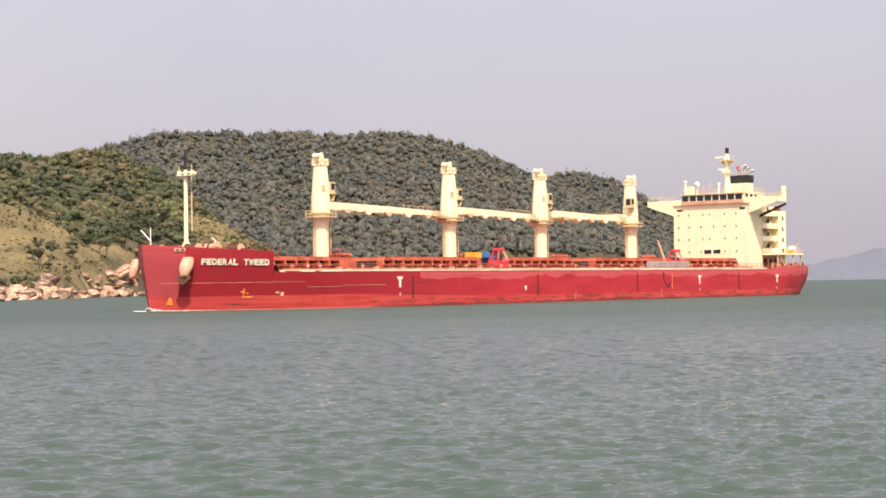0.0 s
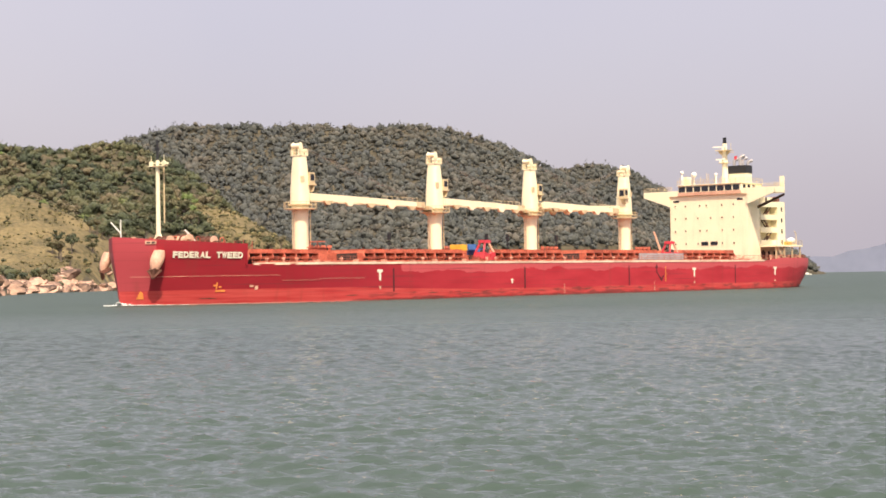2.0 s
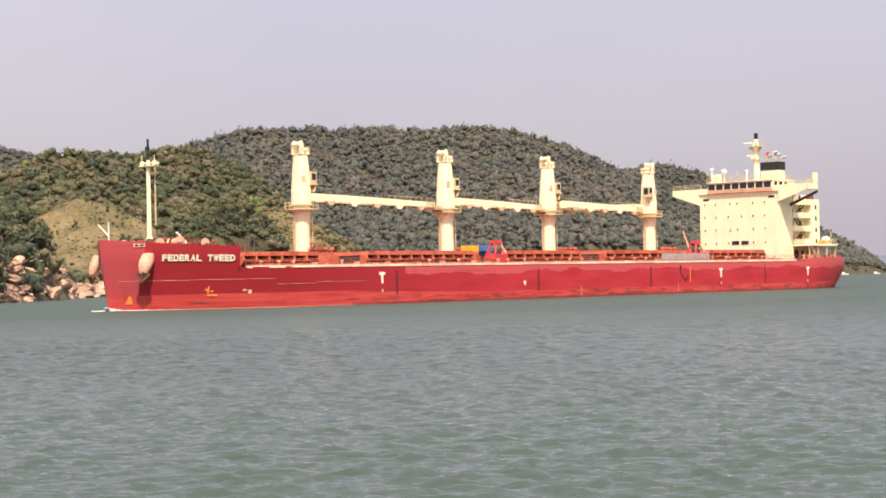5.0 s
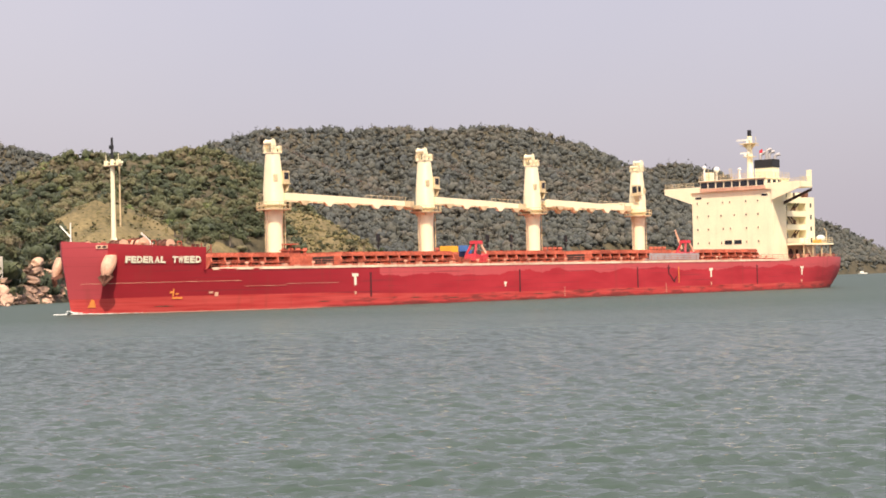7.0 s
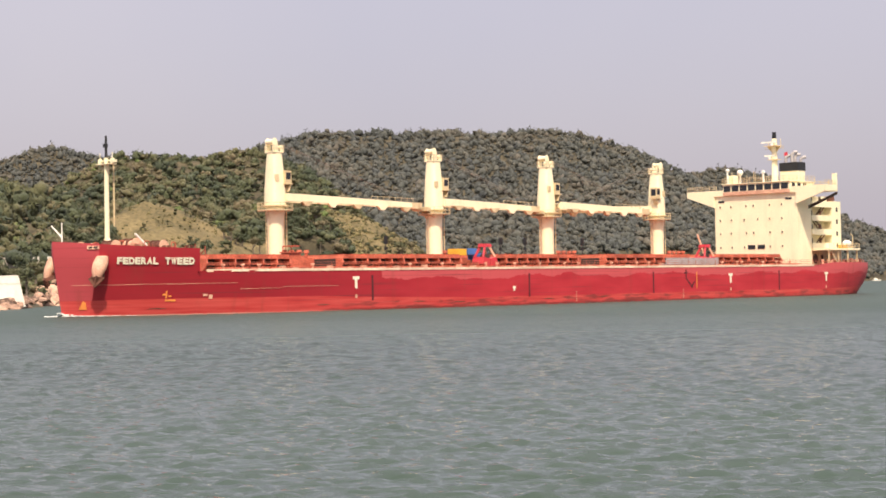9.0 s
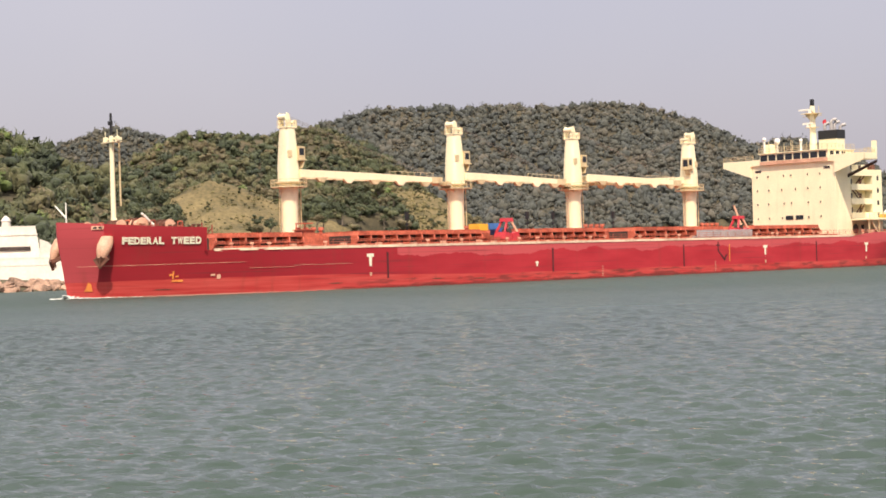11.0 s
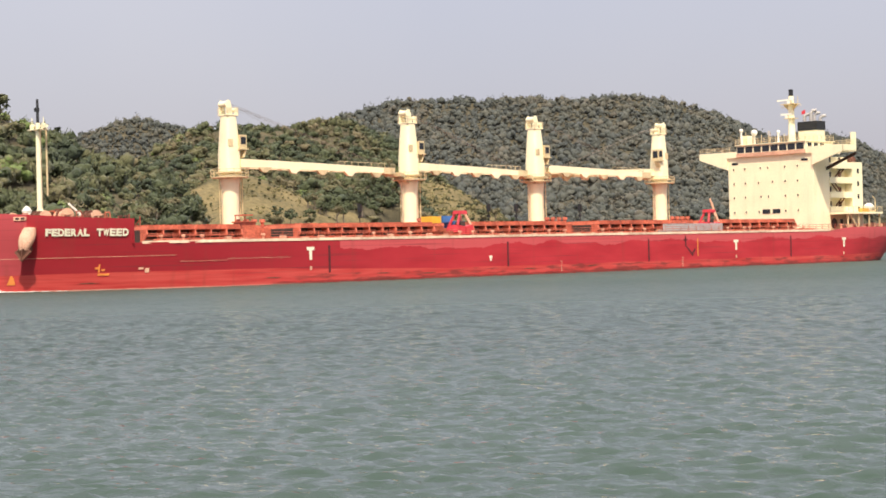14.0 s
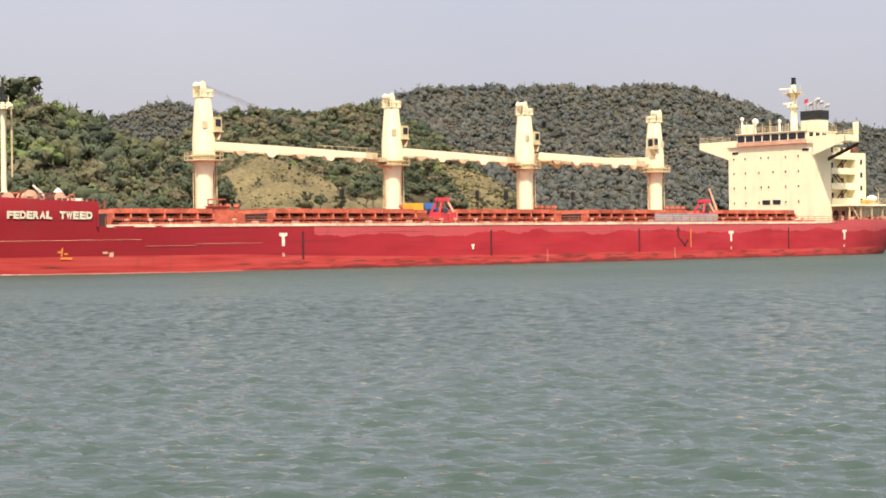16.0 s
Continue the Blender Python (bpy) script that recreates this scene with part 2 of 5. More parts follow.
HULL = hull_paint()
WATER = water_material()
CREAM = material("cream_ship_paint", (0.88, 0.80, 0.55), 0.45, scale=0.8, vary=0.04, streak=0.14, streak_colour=(0.42, 0.27, 0.13))
CREAM_WORN = material("stained_cream_paint", (0.62, 0.50, 0.30), 0.55, scale=1.5, vary=0.16, streak=0.5, streak_colour=(0.28, 0.15, 0.07))
WHITE = material("white_paint", (0.80, 0.78, 0.70), 0.45, scale=2, vary=0.05)
DECK_RED = material("oxide_red_deck_paint", (0.22, 0.045, 0.030), 0.65, scale=1.2, vary=0.2, second=(0.34, 0.085, 0.05), streak=0.35)
HATCH_RED = material("hatch_orange_red_paint", (0.40, 0.075, 0.042), 0.6, scale=1.4, vary=0.24, second=(0.52, 0.135, 0.075), streak=0.3)
BRIGHT_RED = material("bright_red_paint", (0.50, 0.035, 0.050), 0.5, scale=2, vary=0.1)
GUNWALE = material("sun_bleached_gunwale_paint", (0.74, 0.50, 0.36), 0.6, scale=0.6, vary=0.16, second=(0.82, 0.62, 0.46), streak=0.5, streak_colour=(0.36, 0.10, 0.06))
PINK = material("faded_pink_primer", (0.62, 0.32, 0.22), 0.6, scale=1.5, vary=0.14, second=(0.70, 0.44, 0.30), streak=0.4, streak_colour=(0.30, 0.12, 0.07))
SCAR = material("dark_scraped_red", (0.105, 0.014, 0.018), 0.7, scale=2, vary=0.25)
RUST = material("rusted_iron", (0.14, 0.055, 0.035), 0.8, scale=3, vary=0.25, bump=0.3)
BLACK = material("black_paint", (0.018, 0.018, 0.02), 0.5, scale=2, vary=0.2)
# near-black: sheave colour, and shade painted into openings, hatch coamings and a stay
DARK = material("dark_parts_and_shade", (0.05, 0.035, 0.03), 0.8, scale=2, vary=0.2)
GLASS = material("dark_window_glass", (0.02, 0.022, 0.028), 0.08, scale=1, vary=0.05)
YELLOW = material("yellow_paint", (0.75, 0.42, 0.04), 0.5, scale=2, vary=0.1)
BLUE = material("blue_tarpaulin", (0.06, 0.16, 0.42), 0.6, scale=2, vary=0.15)
ORANGE = material("orange_mark_paint", (0.75, 0.25, 0.05), 0.6, scale=2, vary=0.15)
GREY = material("grey_steel", (0.38, 0.36, 0.36), 0.5, scale=2, vary=0.12)
ROPE = material("wire_rope", (0.20, 0.17, 0.14), 0.6, scale=4, vary=0.1)
LETTER = material("white_lettering", (0.80, 0.74, 0.58), 0.55, scale=3, vary=0.08)
FOAM = material("sea_foam", (0.60, 0.63, 0.60), 0.8, scale=3, vary=0.12, bump=0.5)
# greyed, paler leaf colours: the haze over the far hill is painted in
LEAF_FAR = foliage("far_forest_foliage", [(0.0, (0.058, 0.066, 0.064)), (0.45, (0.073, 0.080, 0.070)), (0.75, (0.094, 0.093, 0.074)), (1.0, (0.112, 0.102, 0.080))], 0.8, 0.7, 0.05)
LEAF_NEAR = foliage("forest_foliage", [(0.0, (0.036, 0.050, 0.027)), (0.35, (0.064, 0.078, 0.033)), (0.62, (0.112, 0.106, 0.048)), (0.82, (0.150, 0.118, 0.068)), (1.0, (0.115, 0.165, 0.042))], 0.6, 1.3, 0.08)
BARK = material("bark", (0.16, 0.13, 0.10), 0.85, scale=3, vary=0.2, bump=0.5)
GRASS = material("dry_hillside_grass", (0.086, 0.084, 0.031), 0.9, scale=0.16, vary=0.26, second=(0.172, 0.132, 0.060), bump=0.9)
SCRUB = material("olive_scrub", (0.070, 0.078, 0.030), 0.9, scale=0.9, vary=0.25, second=(0.135, 0.115, 0.050), island=0.6, bump=0.6)
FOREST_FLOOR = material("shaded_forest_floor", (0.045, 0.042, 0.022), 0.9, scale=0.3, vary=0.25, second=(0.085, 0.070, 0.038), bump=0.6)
ROCK = material("pinkish_shore_rock", (0.24, 0.150, 0.105), 0.85, scale=0.9, vary=0.30, second=(0.42, 0.27, 0.19), bump=0.8, random=0.35)
LIME = material("limewashed_masonry", (0.68, 0.63, 0.56), 0.8, scale=0.5, vary=0.07, streak=0.25, streak_colour=(0.40, 0.36, 0.30), bump=0.2)
STONE = material("weathered_masonry", (0.50, 0.46, 0.40), 0.85, scale=0.8, vary=0.16, streak=0.4, streak_colour=(0.25, 0.2, 0.15), bump=0.4)
# blue-grey haze of the far air put into the mountain colour
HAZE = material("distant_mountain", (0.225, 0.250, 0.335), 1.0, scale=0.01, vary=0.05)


# ---------------------------------------------------------------- mesh helpers
class Build:
    """Collects boxes, tubes and shells for one mesh."""

    def __init__(self):
        self.v, self.f = [], []

    def add(self, verts, faces):
        k = len(self.v)
        self.v += [tuple(p) for p in verts]
        self.f += [tuple(i + k for i in f) for f in faces]
        return self

    def box(self, x0, x1, y0, y1, z0, z1, m=None, taper=0.0):
        t = taper
        p = [(x0, y0, z0), (x1, y0, z0), (x1, y1, z0), (x0, y1, z0), (x0 + t, y0 + t, z1), (x1 - t, y0 + t, z1), (x1 - t, y1 - t, z1), (x0 + t, y1 - t, z1)]
        if m is not None:
            p = [m @ Vector(q) for q in p]
        return self.add(p, [(3, 2, 1, 0), (4, 5, 6, 7), (0, 1, 5, 4), (1, 2, 6, 5), (2, 3, 7, 6), (3, 0, 4, 7)])

    def tube(self, a, b, r0, r1=None, n=10):
        a, b = Vector(a), Vector(b)
        r1 = r0 if r1 is None else r1
        d = (b - a).normalized()
        u = d.orthogonal().normalized()
        w = d.cross(u)
        ring = [(u * math.cos(2 * math.pi * i / n) + w * math.sin(2 * math.pi * i / n)) for i in range(n)]
        vs = [a + q * r0 for q in ring] + [b + q * r1 for q in ring]
        fs = [(i, (i + 1) % n, n + (i + 1) % n, n + i) for i in range(n)] + [tuple(range(n - 1, -1, -1)), tuple(range(n, 2 * n))]
        return self.add(vs, fs)

    def beam(self, a, b, w0, h0, w1=None, h1=None):
        """A box girder from a to b, of width w and height h at either end."""
        a, b = Vector(a), Vector(b)
        w1, h1 = w1 or w0, h1 or h0
        d = (b - a).normalized()
        s = d.cross(Vector((0, 0, 1)))
        s = s.normalized() if s.length > 1e-4 else Vector((0, 1, 0))
        u = s.cross(d)
        vs = []
        for p, ww, hh in ((a, w0, h0), (b, w1, h1)):
            vs += [p - s * ww / 2 - u * hh / 2, p + s * ww / 2 - u * hh / 2, p + s * ww / 2 + u * hh / 2, p - s * ww / 2 + u * hh / 2]
        return self.add(vs, [(3, 2, 1, 0), (4, 5, 6, 7), (0, 1, 5, 4), (1, 2, 6, 5), (2, 3, 7, 6), (3, 0, 4, 7)])

    def lathe(self, x, y, profile, n=20):
        """A turned shape round an upright axis: profile of (radius, z)."""
        vs, fs = [], []
        for r, z in profile:
            vs += [(x + r * math.cos(2 * math.pi * i / n), y + r * math.sin(2 * math.pi * i / n), z) for i in range(n)]
        for k in range(len(profile) - 1):
            fs += [(k * n + i, k * n + (i + 1) % n, (k + 1) * n + (i + 1) % n, (k + 1) * n + i) for i in range(n)]
        fs += [tuple(range(n - 1, -1, -1)), tuple(range((len(profile) - 1) * n, len(profile) * n))]
        return self.add(vs, fs)

    def ball(self, c, rx, ry=None, rz=None, n=12, k=8):
        ry, rz = ry or rx, rz or rx
        vs, fs = [], []
        for j in range(k + 1):
            e = math.pi * (j / k - 0.5)
            vs += [(c[0] + rx * math.cos(e) * math.cos(2 * math.pi * i / n), c[1] + ry * math.cos(e) * math.sin(2 * math.pi * i / n), c[2] + rz * math.sin(e)) for i in range(n)]
        for j in range(k):
            fs += [(j * n + i, j * n + (i + 1) % n, (j + 1) * n + (i + 1) % n, (j + 1) * n + i) for i in range(n)]
        return self.add(vs, fs)

    def plate(self, outline, thick):
        """A flat plate: a closed outline of 3D points, thickened along thick."""
        n, t = len(outline), Vector(thick)
        vs = [Vector(p) for p in outline] + [Vector(p) + t for p in outline]
        return self.add(vs, [tuple(range(n - 1, -1, -1)), tuple(range(n, 2 * n))] + [(i, (i + 1) % n, n + (i + 1) % n, n + i) for i in range(n)])

    def mesh(self, name, smooth=None):
        me = bpy.data.meshes.new(name)
        me.from_pydata(self.v, [], self.f)
        me.update()
        bm = bmesh.new()
        bm.from_mesh(me)
        bmesh.ops.recalc_face_normals(bm, faces=bm.faces)
        bm.to_mesh(me)
        bm.free()
        if smooth:
            me.shade_smooth()
            me.set_sharp_from_angle(angle=radians(smooth))
        return me


def part(name, build, mat, parent=None, label="", smooth=None, at=None):
    ob = new(name, build.mesh(name, smooth))
    ob.data.materials.append(mat)
    if parent is not None:
        ob.parent = parent
    if at is not None:
        ob.matrix_basis = at
    if label:
        ob["label"] = label
    return ob


def raw_mesh(name, verts, tris, mat, smooth=False):
    """A mesh of many triangles from arrays."""
    me = bpy.data.meshes.new(name)
    me.vertices.add(len(verts))
    me.vertices.foreach_set("co", np.asarray(verts, dtype=np.float32).ravel())
    me.loops.add(3 * len(tris))
    me.loops.foreach_set("vertex_index", np.asarray(tris, dtype=np.int32).ravel())
    me.polygons.add(len(tris))
    me.polygons.foreach_set("loop_start", np.arange(0, 3 * len(tris), 3, dtype=np.int32))
    me.polygons.foreach_set("use_smooth", np.full(len(tris), smooth))
    me.update(calc_edges=True)
    me.validate()
    me.materials.append(mat)
    return new(name, me)


# ---------------------------------------------------------------- sea
def swell(x, y, r):
    """Wind chop of the strait: short crossing waves, steep on the side that faces the landing. Returns shifts along x, y and z, metres."""
    rng = np.random.RandomState(5)
    dx, dy, dz = np.zeros_like(x), np.zeros_like(x), np.zeros_like(x)
    for i in range(44):
        length = 0.22 * 1.040 ** i * (0.9 + 0.2 * rng.rand())
        a = radians(88 + rng.randn() * 29)
        k = 2 * math.pi / length
        kx, ky = k * math.cos(a), k * math.sin(a)
        steep = (0.056 if length < 0.5 else 0.070 if length < 0.9 else 0.036) * (0.5 + rng.rand())
        amp = steep / k * np.clip((length * 2600 - r) / (length * 1300), 0, 1)
        ph = kx * x + ky * y + rng.rand() * 6.28
        ph = ph + 0.6 * np.sin(0.11 * x * (1 + 0.3 * math.sin(i)) + 0.07 * y + i)
        dz += amp * (np.sin(ph) + 0.38 * np.sin(2 * ph) + 0.14 * np.sin(3 * ph))
        dx += 0.55 * amp * math.cos(a) * np.cos(ph)
        dy += 0.55 * amp * math.sin(a) * np.cos(ph)
    gust = 0.92 + 0.30 * np.sin(x * 0.051 + 1.1 * np.sin(y * 0.027)) * np.sin(y * 0.043 + 0.7)
    return dx * gust, dy * gust, dz * gust


def sea():
    near = 19.0 * 1.0034 ** np.arange(0, 640)
    mid = near[-1] * 1.0072 ** np.arange(1, 215)
    rings = np.concatenate([[0.5, 6.0, 12.0], near, mid, mid[-1] * 1.06 ** np.arange(1, 36)])
    fan = np.arange(-18.0, 27.01, 0.115)
    angs = np.concatenate([fan, np.arange(32.0, 339.0, 5.0)])
    a, r = np.meshgrid(np.radians(angs), rings)
    x, y = -np.sin(a) * r, np.cos(a) * r
    calm = np.clip((1000 - r) / 600, 0, 1)
    calm[:, len(fan):] = 0.0
    dx, dy, dz = swell(x, y, r)
    x, y, z = x + dx * calm, y + dy * calm, dz * calm
    nr, na = r.shape
    idx = np.arange(nr * na).reshape(nr, na)
    nxt = np.roll(idx, -1, axis=1)
    q = np.stack([idx[:-1], nxt[:-1], nxt[1:], idx[1:]], -1).reshape(-1, 4)
    tris = np.concatenate([q[:, [0, 1, 2]], q[:, [0, 2, 3]]])
    tris = tris[:, ::-1]
    ob = raw_mesh("water", np.stack([x, y, z], -1).reshape(-1, 3), tris, WATER, True)
    return tagged(ob, "choppy grey-green sea water of the strait", "water", kind="structure")


water = sea()


# ---------------------------------------------------------------- land
def curve(points, a):
    """Smooth interpolation of (bearing, value) pairs."""
    xs, ys = zip(*sorted(points))
    v = np.interp(a, xs, ys, left=0.0, right=0.0)
    return 0.5 * v + 0.25 * (np.interp(a - 0.25, xs, ys, left=0, right=0) + np.interp(a + 0.25, xs, ys, left=0, right=0))


# hills: distance of the crest, run of the seaward slope, cover height, (bearing left of +y, height of the crest in degrees)
HILLS = {
    "far": (1600, 720, 4.0, [(16, 2.5), (13, 4.0), (11, 4.6), (10.2, 4.84), (9.4, 5.06), (7.4, 5.12), (6.2, 5.03), (5.1, 5.14), (3.1, 4.95), (2.2, 5.07), (0.8, 4.99), (-0.3, 4.72), (-1.2, 4.42), (-1.9, 4.14), (-2.7, 3.70), (-4, 3.0), (-6, 1.9), (-8, 0.7), (-9, 0)]),
    "lobe": (2050, 700, 7.0, [(1, 2.0), (-2, 3.45), (-3.4, 3.64), (-4.4, 3.75), (-5.0, 3.6), (-5.7, 3.42), (-8.0, 2.08), (-8.9, 1.73), (-9.8, 1.34), (-10.4, 0.98), (-10.9, 0.72), (-11.3, 0.36), (-11.65, 0)]),
    "left_far": (1800, 600, 4.5, [(27, 3.2), (23, 3.8), (20.5, 4.0), (19.5, 4.15), (18.6, 4.46), (17.9, 4.68), (17.2, 4.68), (16.6, 4.5), (15.4, 4.2), (13, 3.6), (10, 2.0), (8, 0)]),
    "near": (1000, 300, 4.8, [(20, 1.6), (18.5, 2.7), (17.3, 3.6), (16, 4.3), (15.2, 4.45), (14.3, 4.5), (13.2, 4.40), (12.4, 4.38), (11.6, 4.56), (10.7, 4.58), (9.6, 4.06), (8.7, 3.48), (8.0, 2.9), (7.4, 2.2), (6.5, 1.6), (5.6, 1.0), (4.6, 0.4), (4.0, 0)]),
    "left": (540, 150, 3.8, [(34, 4.5), (28, 5.4), (24, 5.3), (22.9, 5.2), (22.2, 5.26), (21.8, 5.1), (21.1, 4.58), (20.3, 4.2), (19.5, 3.75), (18.5, 3.2), (17.5, 2.8), (16.7, 2.55), (16.2, 2.4), (15.8, 1.9), (15.4, 1.1), (15.0, 0.3), (14.8, 0)]),
    "meadow": (800, 130, 0.6, [(18, 0.5), (17, 1.5), (16.3, 2.15), (15.6, 2.6), (15, 2.78), (14.3, 2.84), (13.2, 2.60), (12.5, 2.18), (11.7, 1.58), (10.8, 0.95), (10.0, 0.3), (9.6, 0)]),
    "spur": (930, 150, 0.8, [(13, 2.0), (11.5, 2.9), (10.5, 3.0), (9.5, 2.8), (9, 2.62), (8.3, 2.44), (7.65, 2.38), (7.1, 2.08), (6.2, 1.55), (5.6, 1.15), (5.0, 0.7), (4.4, 0.2), (4.2, 0)]),
}
SHORE = [(40, 330), (24, 335), (20.5, 345), (18.8, 352), (17.7, 420), (16.6, 462), (15.75, 485), (14.7, 585), (14.3, 645), (12.5, 705), (10.8, 780), (9.7, 845), (8, 860), (5, 870), (4, 900), (2, 1000), (-4, 1150), (-8, 1400), (-11, 1700), (-11.9, 2050), (-20, 2400)]


def land(x, y):
    """Height of the ground, and the name of the hill that makes it."""
    a, d = np.degrees(np.arctan2(-x, y)), np.hypot(x, y)
    sx, sd = zip(*sorted(SHORE))
    shore = np.interp(a, sx, sd)
    best, which = np.full(x.shape, -4.0), np.full(x.shape, -1)
    coast = np.clip((d - shore) / 14, -2, 1)
    z0 = np.where(coast > 0, np.abs(coast) ** 0.8 * 2.6, coast * 2.5)
    inside = (a > -11.7)
    best = np.where(inside & (d < 2600), z0, best)
    for k, (dist, run, cover, crest) in enumerate(HILLS.values()):
        top = dist * np.tan(np.radians(curve(crest, a))) + EYE[2] - cover
        u = (d - dist)
        front = np.clip(1 + u / run, 0, 1)
        prof = np.where(u < 0, front * (0.45 + 0.55 * front) , np.exp(-(u / (0.6 * run)) ** 2))
        h = np.where((prof > 0.01) & (top > 0.5 - cover + EYE[2]) & (coast > 0), top * prof, -4.0)
        h = np.where((h > 0) & (coast < 1), h * np.clip(coast, 0, 1), h)
        up = h > best
        best, which = np.where(up, h, best), np.where(up, k, which)
    return best, which


def open_slope(a, d):
    """The foot of the wooded hill beside the meadow is open grass."""
    return (a > 10.2) & (a < 16.0) & (d < 835)


def ground():
    xs, ys = np.arange(-1250, 800.1, 8.0), np.arange(230, 2500.1, 8.0)
    x, y = np.meshgrid(xs, ys)
    z, _ = land(x, y)
    wob = 1.3 * np.sin(x * 0.21 + 1.7 * np.sin(y * 0.13)) * np.sin(y * 0.17 + x * 0.05)
    wob = wob + 0.8 * np.sin(x * 0.47 + 2 * np.sin(y * 0.31)) * np.sin(y * 0.41 + 1.3 * np.sin(x * 0.23))
    z = np.where(z > 6, z + wob, z)
    ny, nx = x.shape
    i = np.arange(ny * nx).reshape(ny, nx)
    q = np.stack([i[:-1, :-1], i[:-1, 1:], i[1:, 1:], i[1:, :-1]], -1).reshape(-1, 4)
    tris = np.concatenate([q[:, [0, 1, 2]], q[:, [0, 2, 3]]])
    ob = raw_mesh("ground", np.stack([x, y, z], -1).reshape(-1, 3), tris, GRASS, True)
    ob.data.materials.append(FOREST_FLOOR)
    mid = np.stack([x, y], -1).reshape(-1, 2)[tris].mean(axis=1)
    _, which = land(mid[:, 0], mid[:, 1])
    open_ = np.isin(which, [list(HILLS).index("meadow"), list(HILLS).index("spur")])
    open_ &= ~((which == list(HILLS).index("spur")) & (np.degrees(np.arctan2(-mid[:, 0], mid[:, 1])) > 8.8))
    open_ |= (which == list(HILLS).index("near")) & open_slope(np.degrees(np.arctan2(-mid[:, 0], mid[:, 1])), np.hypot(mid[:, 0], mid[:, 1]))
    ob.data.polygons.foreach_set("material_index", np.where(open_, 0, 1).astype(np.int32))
    return tagged(ob, "dry grassy slopes of wooded coastal hills", "hillside", kind="structure")


ground()


def ball_mesh(sub):
    bm = bmesh.new()
    bmesh.ops.create_icosphere(bm, subdivisions=sub, radius=1.0)
    vs = np.array([v.co[:] for v in bm.verts])
    fs = np.array([[v.index for v in f.verts] for f in bm.faces])
    bm.free()
    return vs, fs


def crown_shape(seed, leaves, sub, lobes=3, rough=0.09):
    """A tree crown: a few uneven masses of foliage and loose leaf sprays round them. Returns vertices and triangles, about 1 m in radius."""
    rng = np.random.RandomState(seed)
    out_v, out_f, k = [], [], 0
    for j in range(lobes):
        vs, fs = ball_mesh(sub if j == 0 else max(1, sub - 1))
        bumps = rng.randn(9, 3)
        bumps /= np.linalg.norm(bumps, axis=1)[:, None]
        bumps[:, 2] = np.abs(bumps[:, 2]) * 0.9
        bulge = np.max(np.clip(vs @ bumps.T, 0, 1) ** 7, axis=1)
        size = 0.80 if j == 0 else rng.uniform(0.36, 0.62)
        vs = vs * (size * (0.66 + 0.34 * bulge + rough * rng.randn(len(vs))))[:, None]
        vs[:, 2] *= 0.78
        if j:
            a = rng.rand() * 6.28
            vs += np.array([0.62 * math.cos(a), 0.62 * math.sin(a), rng.uniform(-0.25, 0.42)])
        out_v.append(vs)
        out_f.append(fs + k)
        k += len(vs)
    for _ in range(leaves):
        d = rng.randn(3)
        d /= np.linalg.norm(d)
        d[2] = abs(d[2]) * 1.0 - 0.25
        c = d * (0.66 + 0.42 * rng.rand()) * np.array([1, 1, 0.85])
        out_v.append(c + rng.randn(3, 3) * 0.14)
        out_f.append(np.array([[k, k + 1, k + 2]]))
        k += 3
    return np.concatenate(out_v), np.concatenate(out_f)


CROWNS_SCRUB = [crown_shape(90 + s, 14, 1, 1) for s in range(6)]
CROWNS_FAR = [crown_shape(s, 14, 1, 2, 0.17) for s in range(12)]
CROWNS_NEAR = [crown_shape(40 + s, 60, 2, 4) for s in range(8)]


def forest(name, shapes, mat, spots, label):
    """Many crowns in one mesh, each with its own turn, proportions and leaf tone."""
    vs, fs, tones, k = [], [], [], 0
    rng = np.random.RandomState(len(spots))
    for x, y, z, r, tone in spots:
        v, f = shapes[rng.randint(len(shapes))]
        a = rng.rand() * 6.28
        c, s = math.cos(a), math.sin(a)
        w = v * np.array([r, r * (0.8 + 0.4 * rng.rand()), r * (0.9 + 0.6 * rng.rand())])
        vs.append(np.stack([w[:, 0] * c - w[:, 1] * s + x, w[:, 0] * s + w[:, 1] * c + y, w[:, 2] + z], -1))
        fs.append(f + k)
        tones.append(np.full(len(v), tone, dtype=np.float32))
        k += len(v)
    ob = raw_mesh(name, np.concatenate(vs), np.concatenate(fs), mat, True)
    ob.data.attributes.new("tone", "FLOAT", "POINT").data.foreach_set("value", np.concatenate(tones))
    return tagged(ob, label, "forest", kind="stuff")


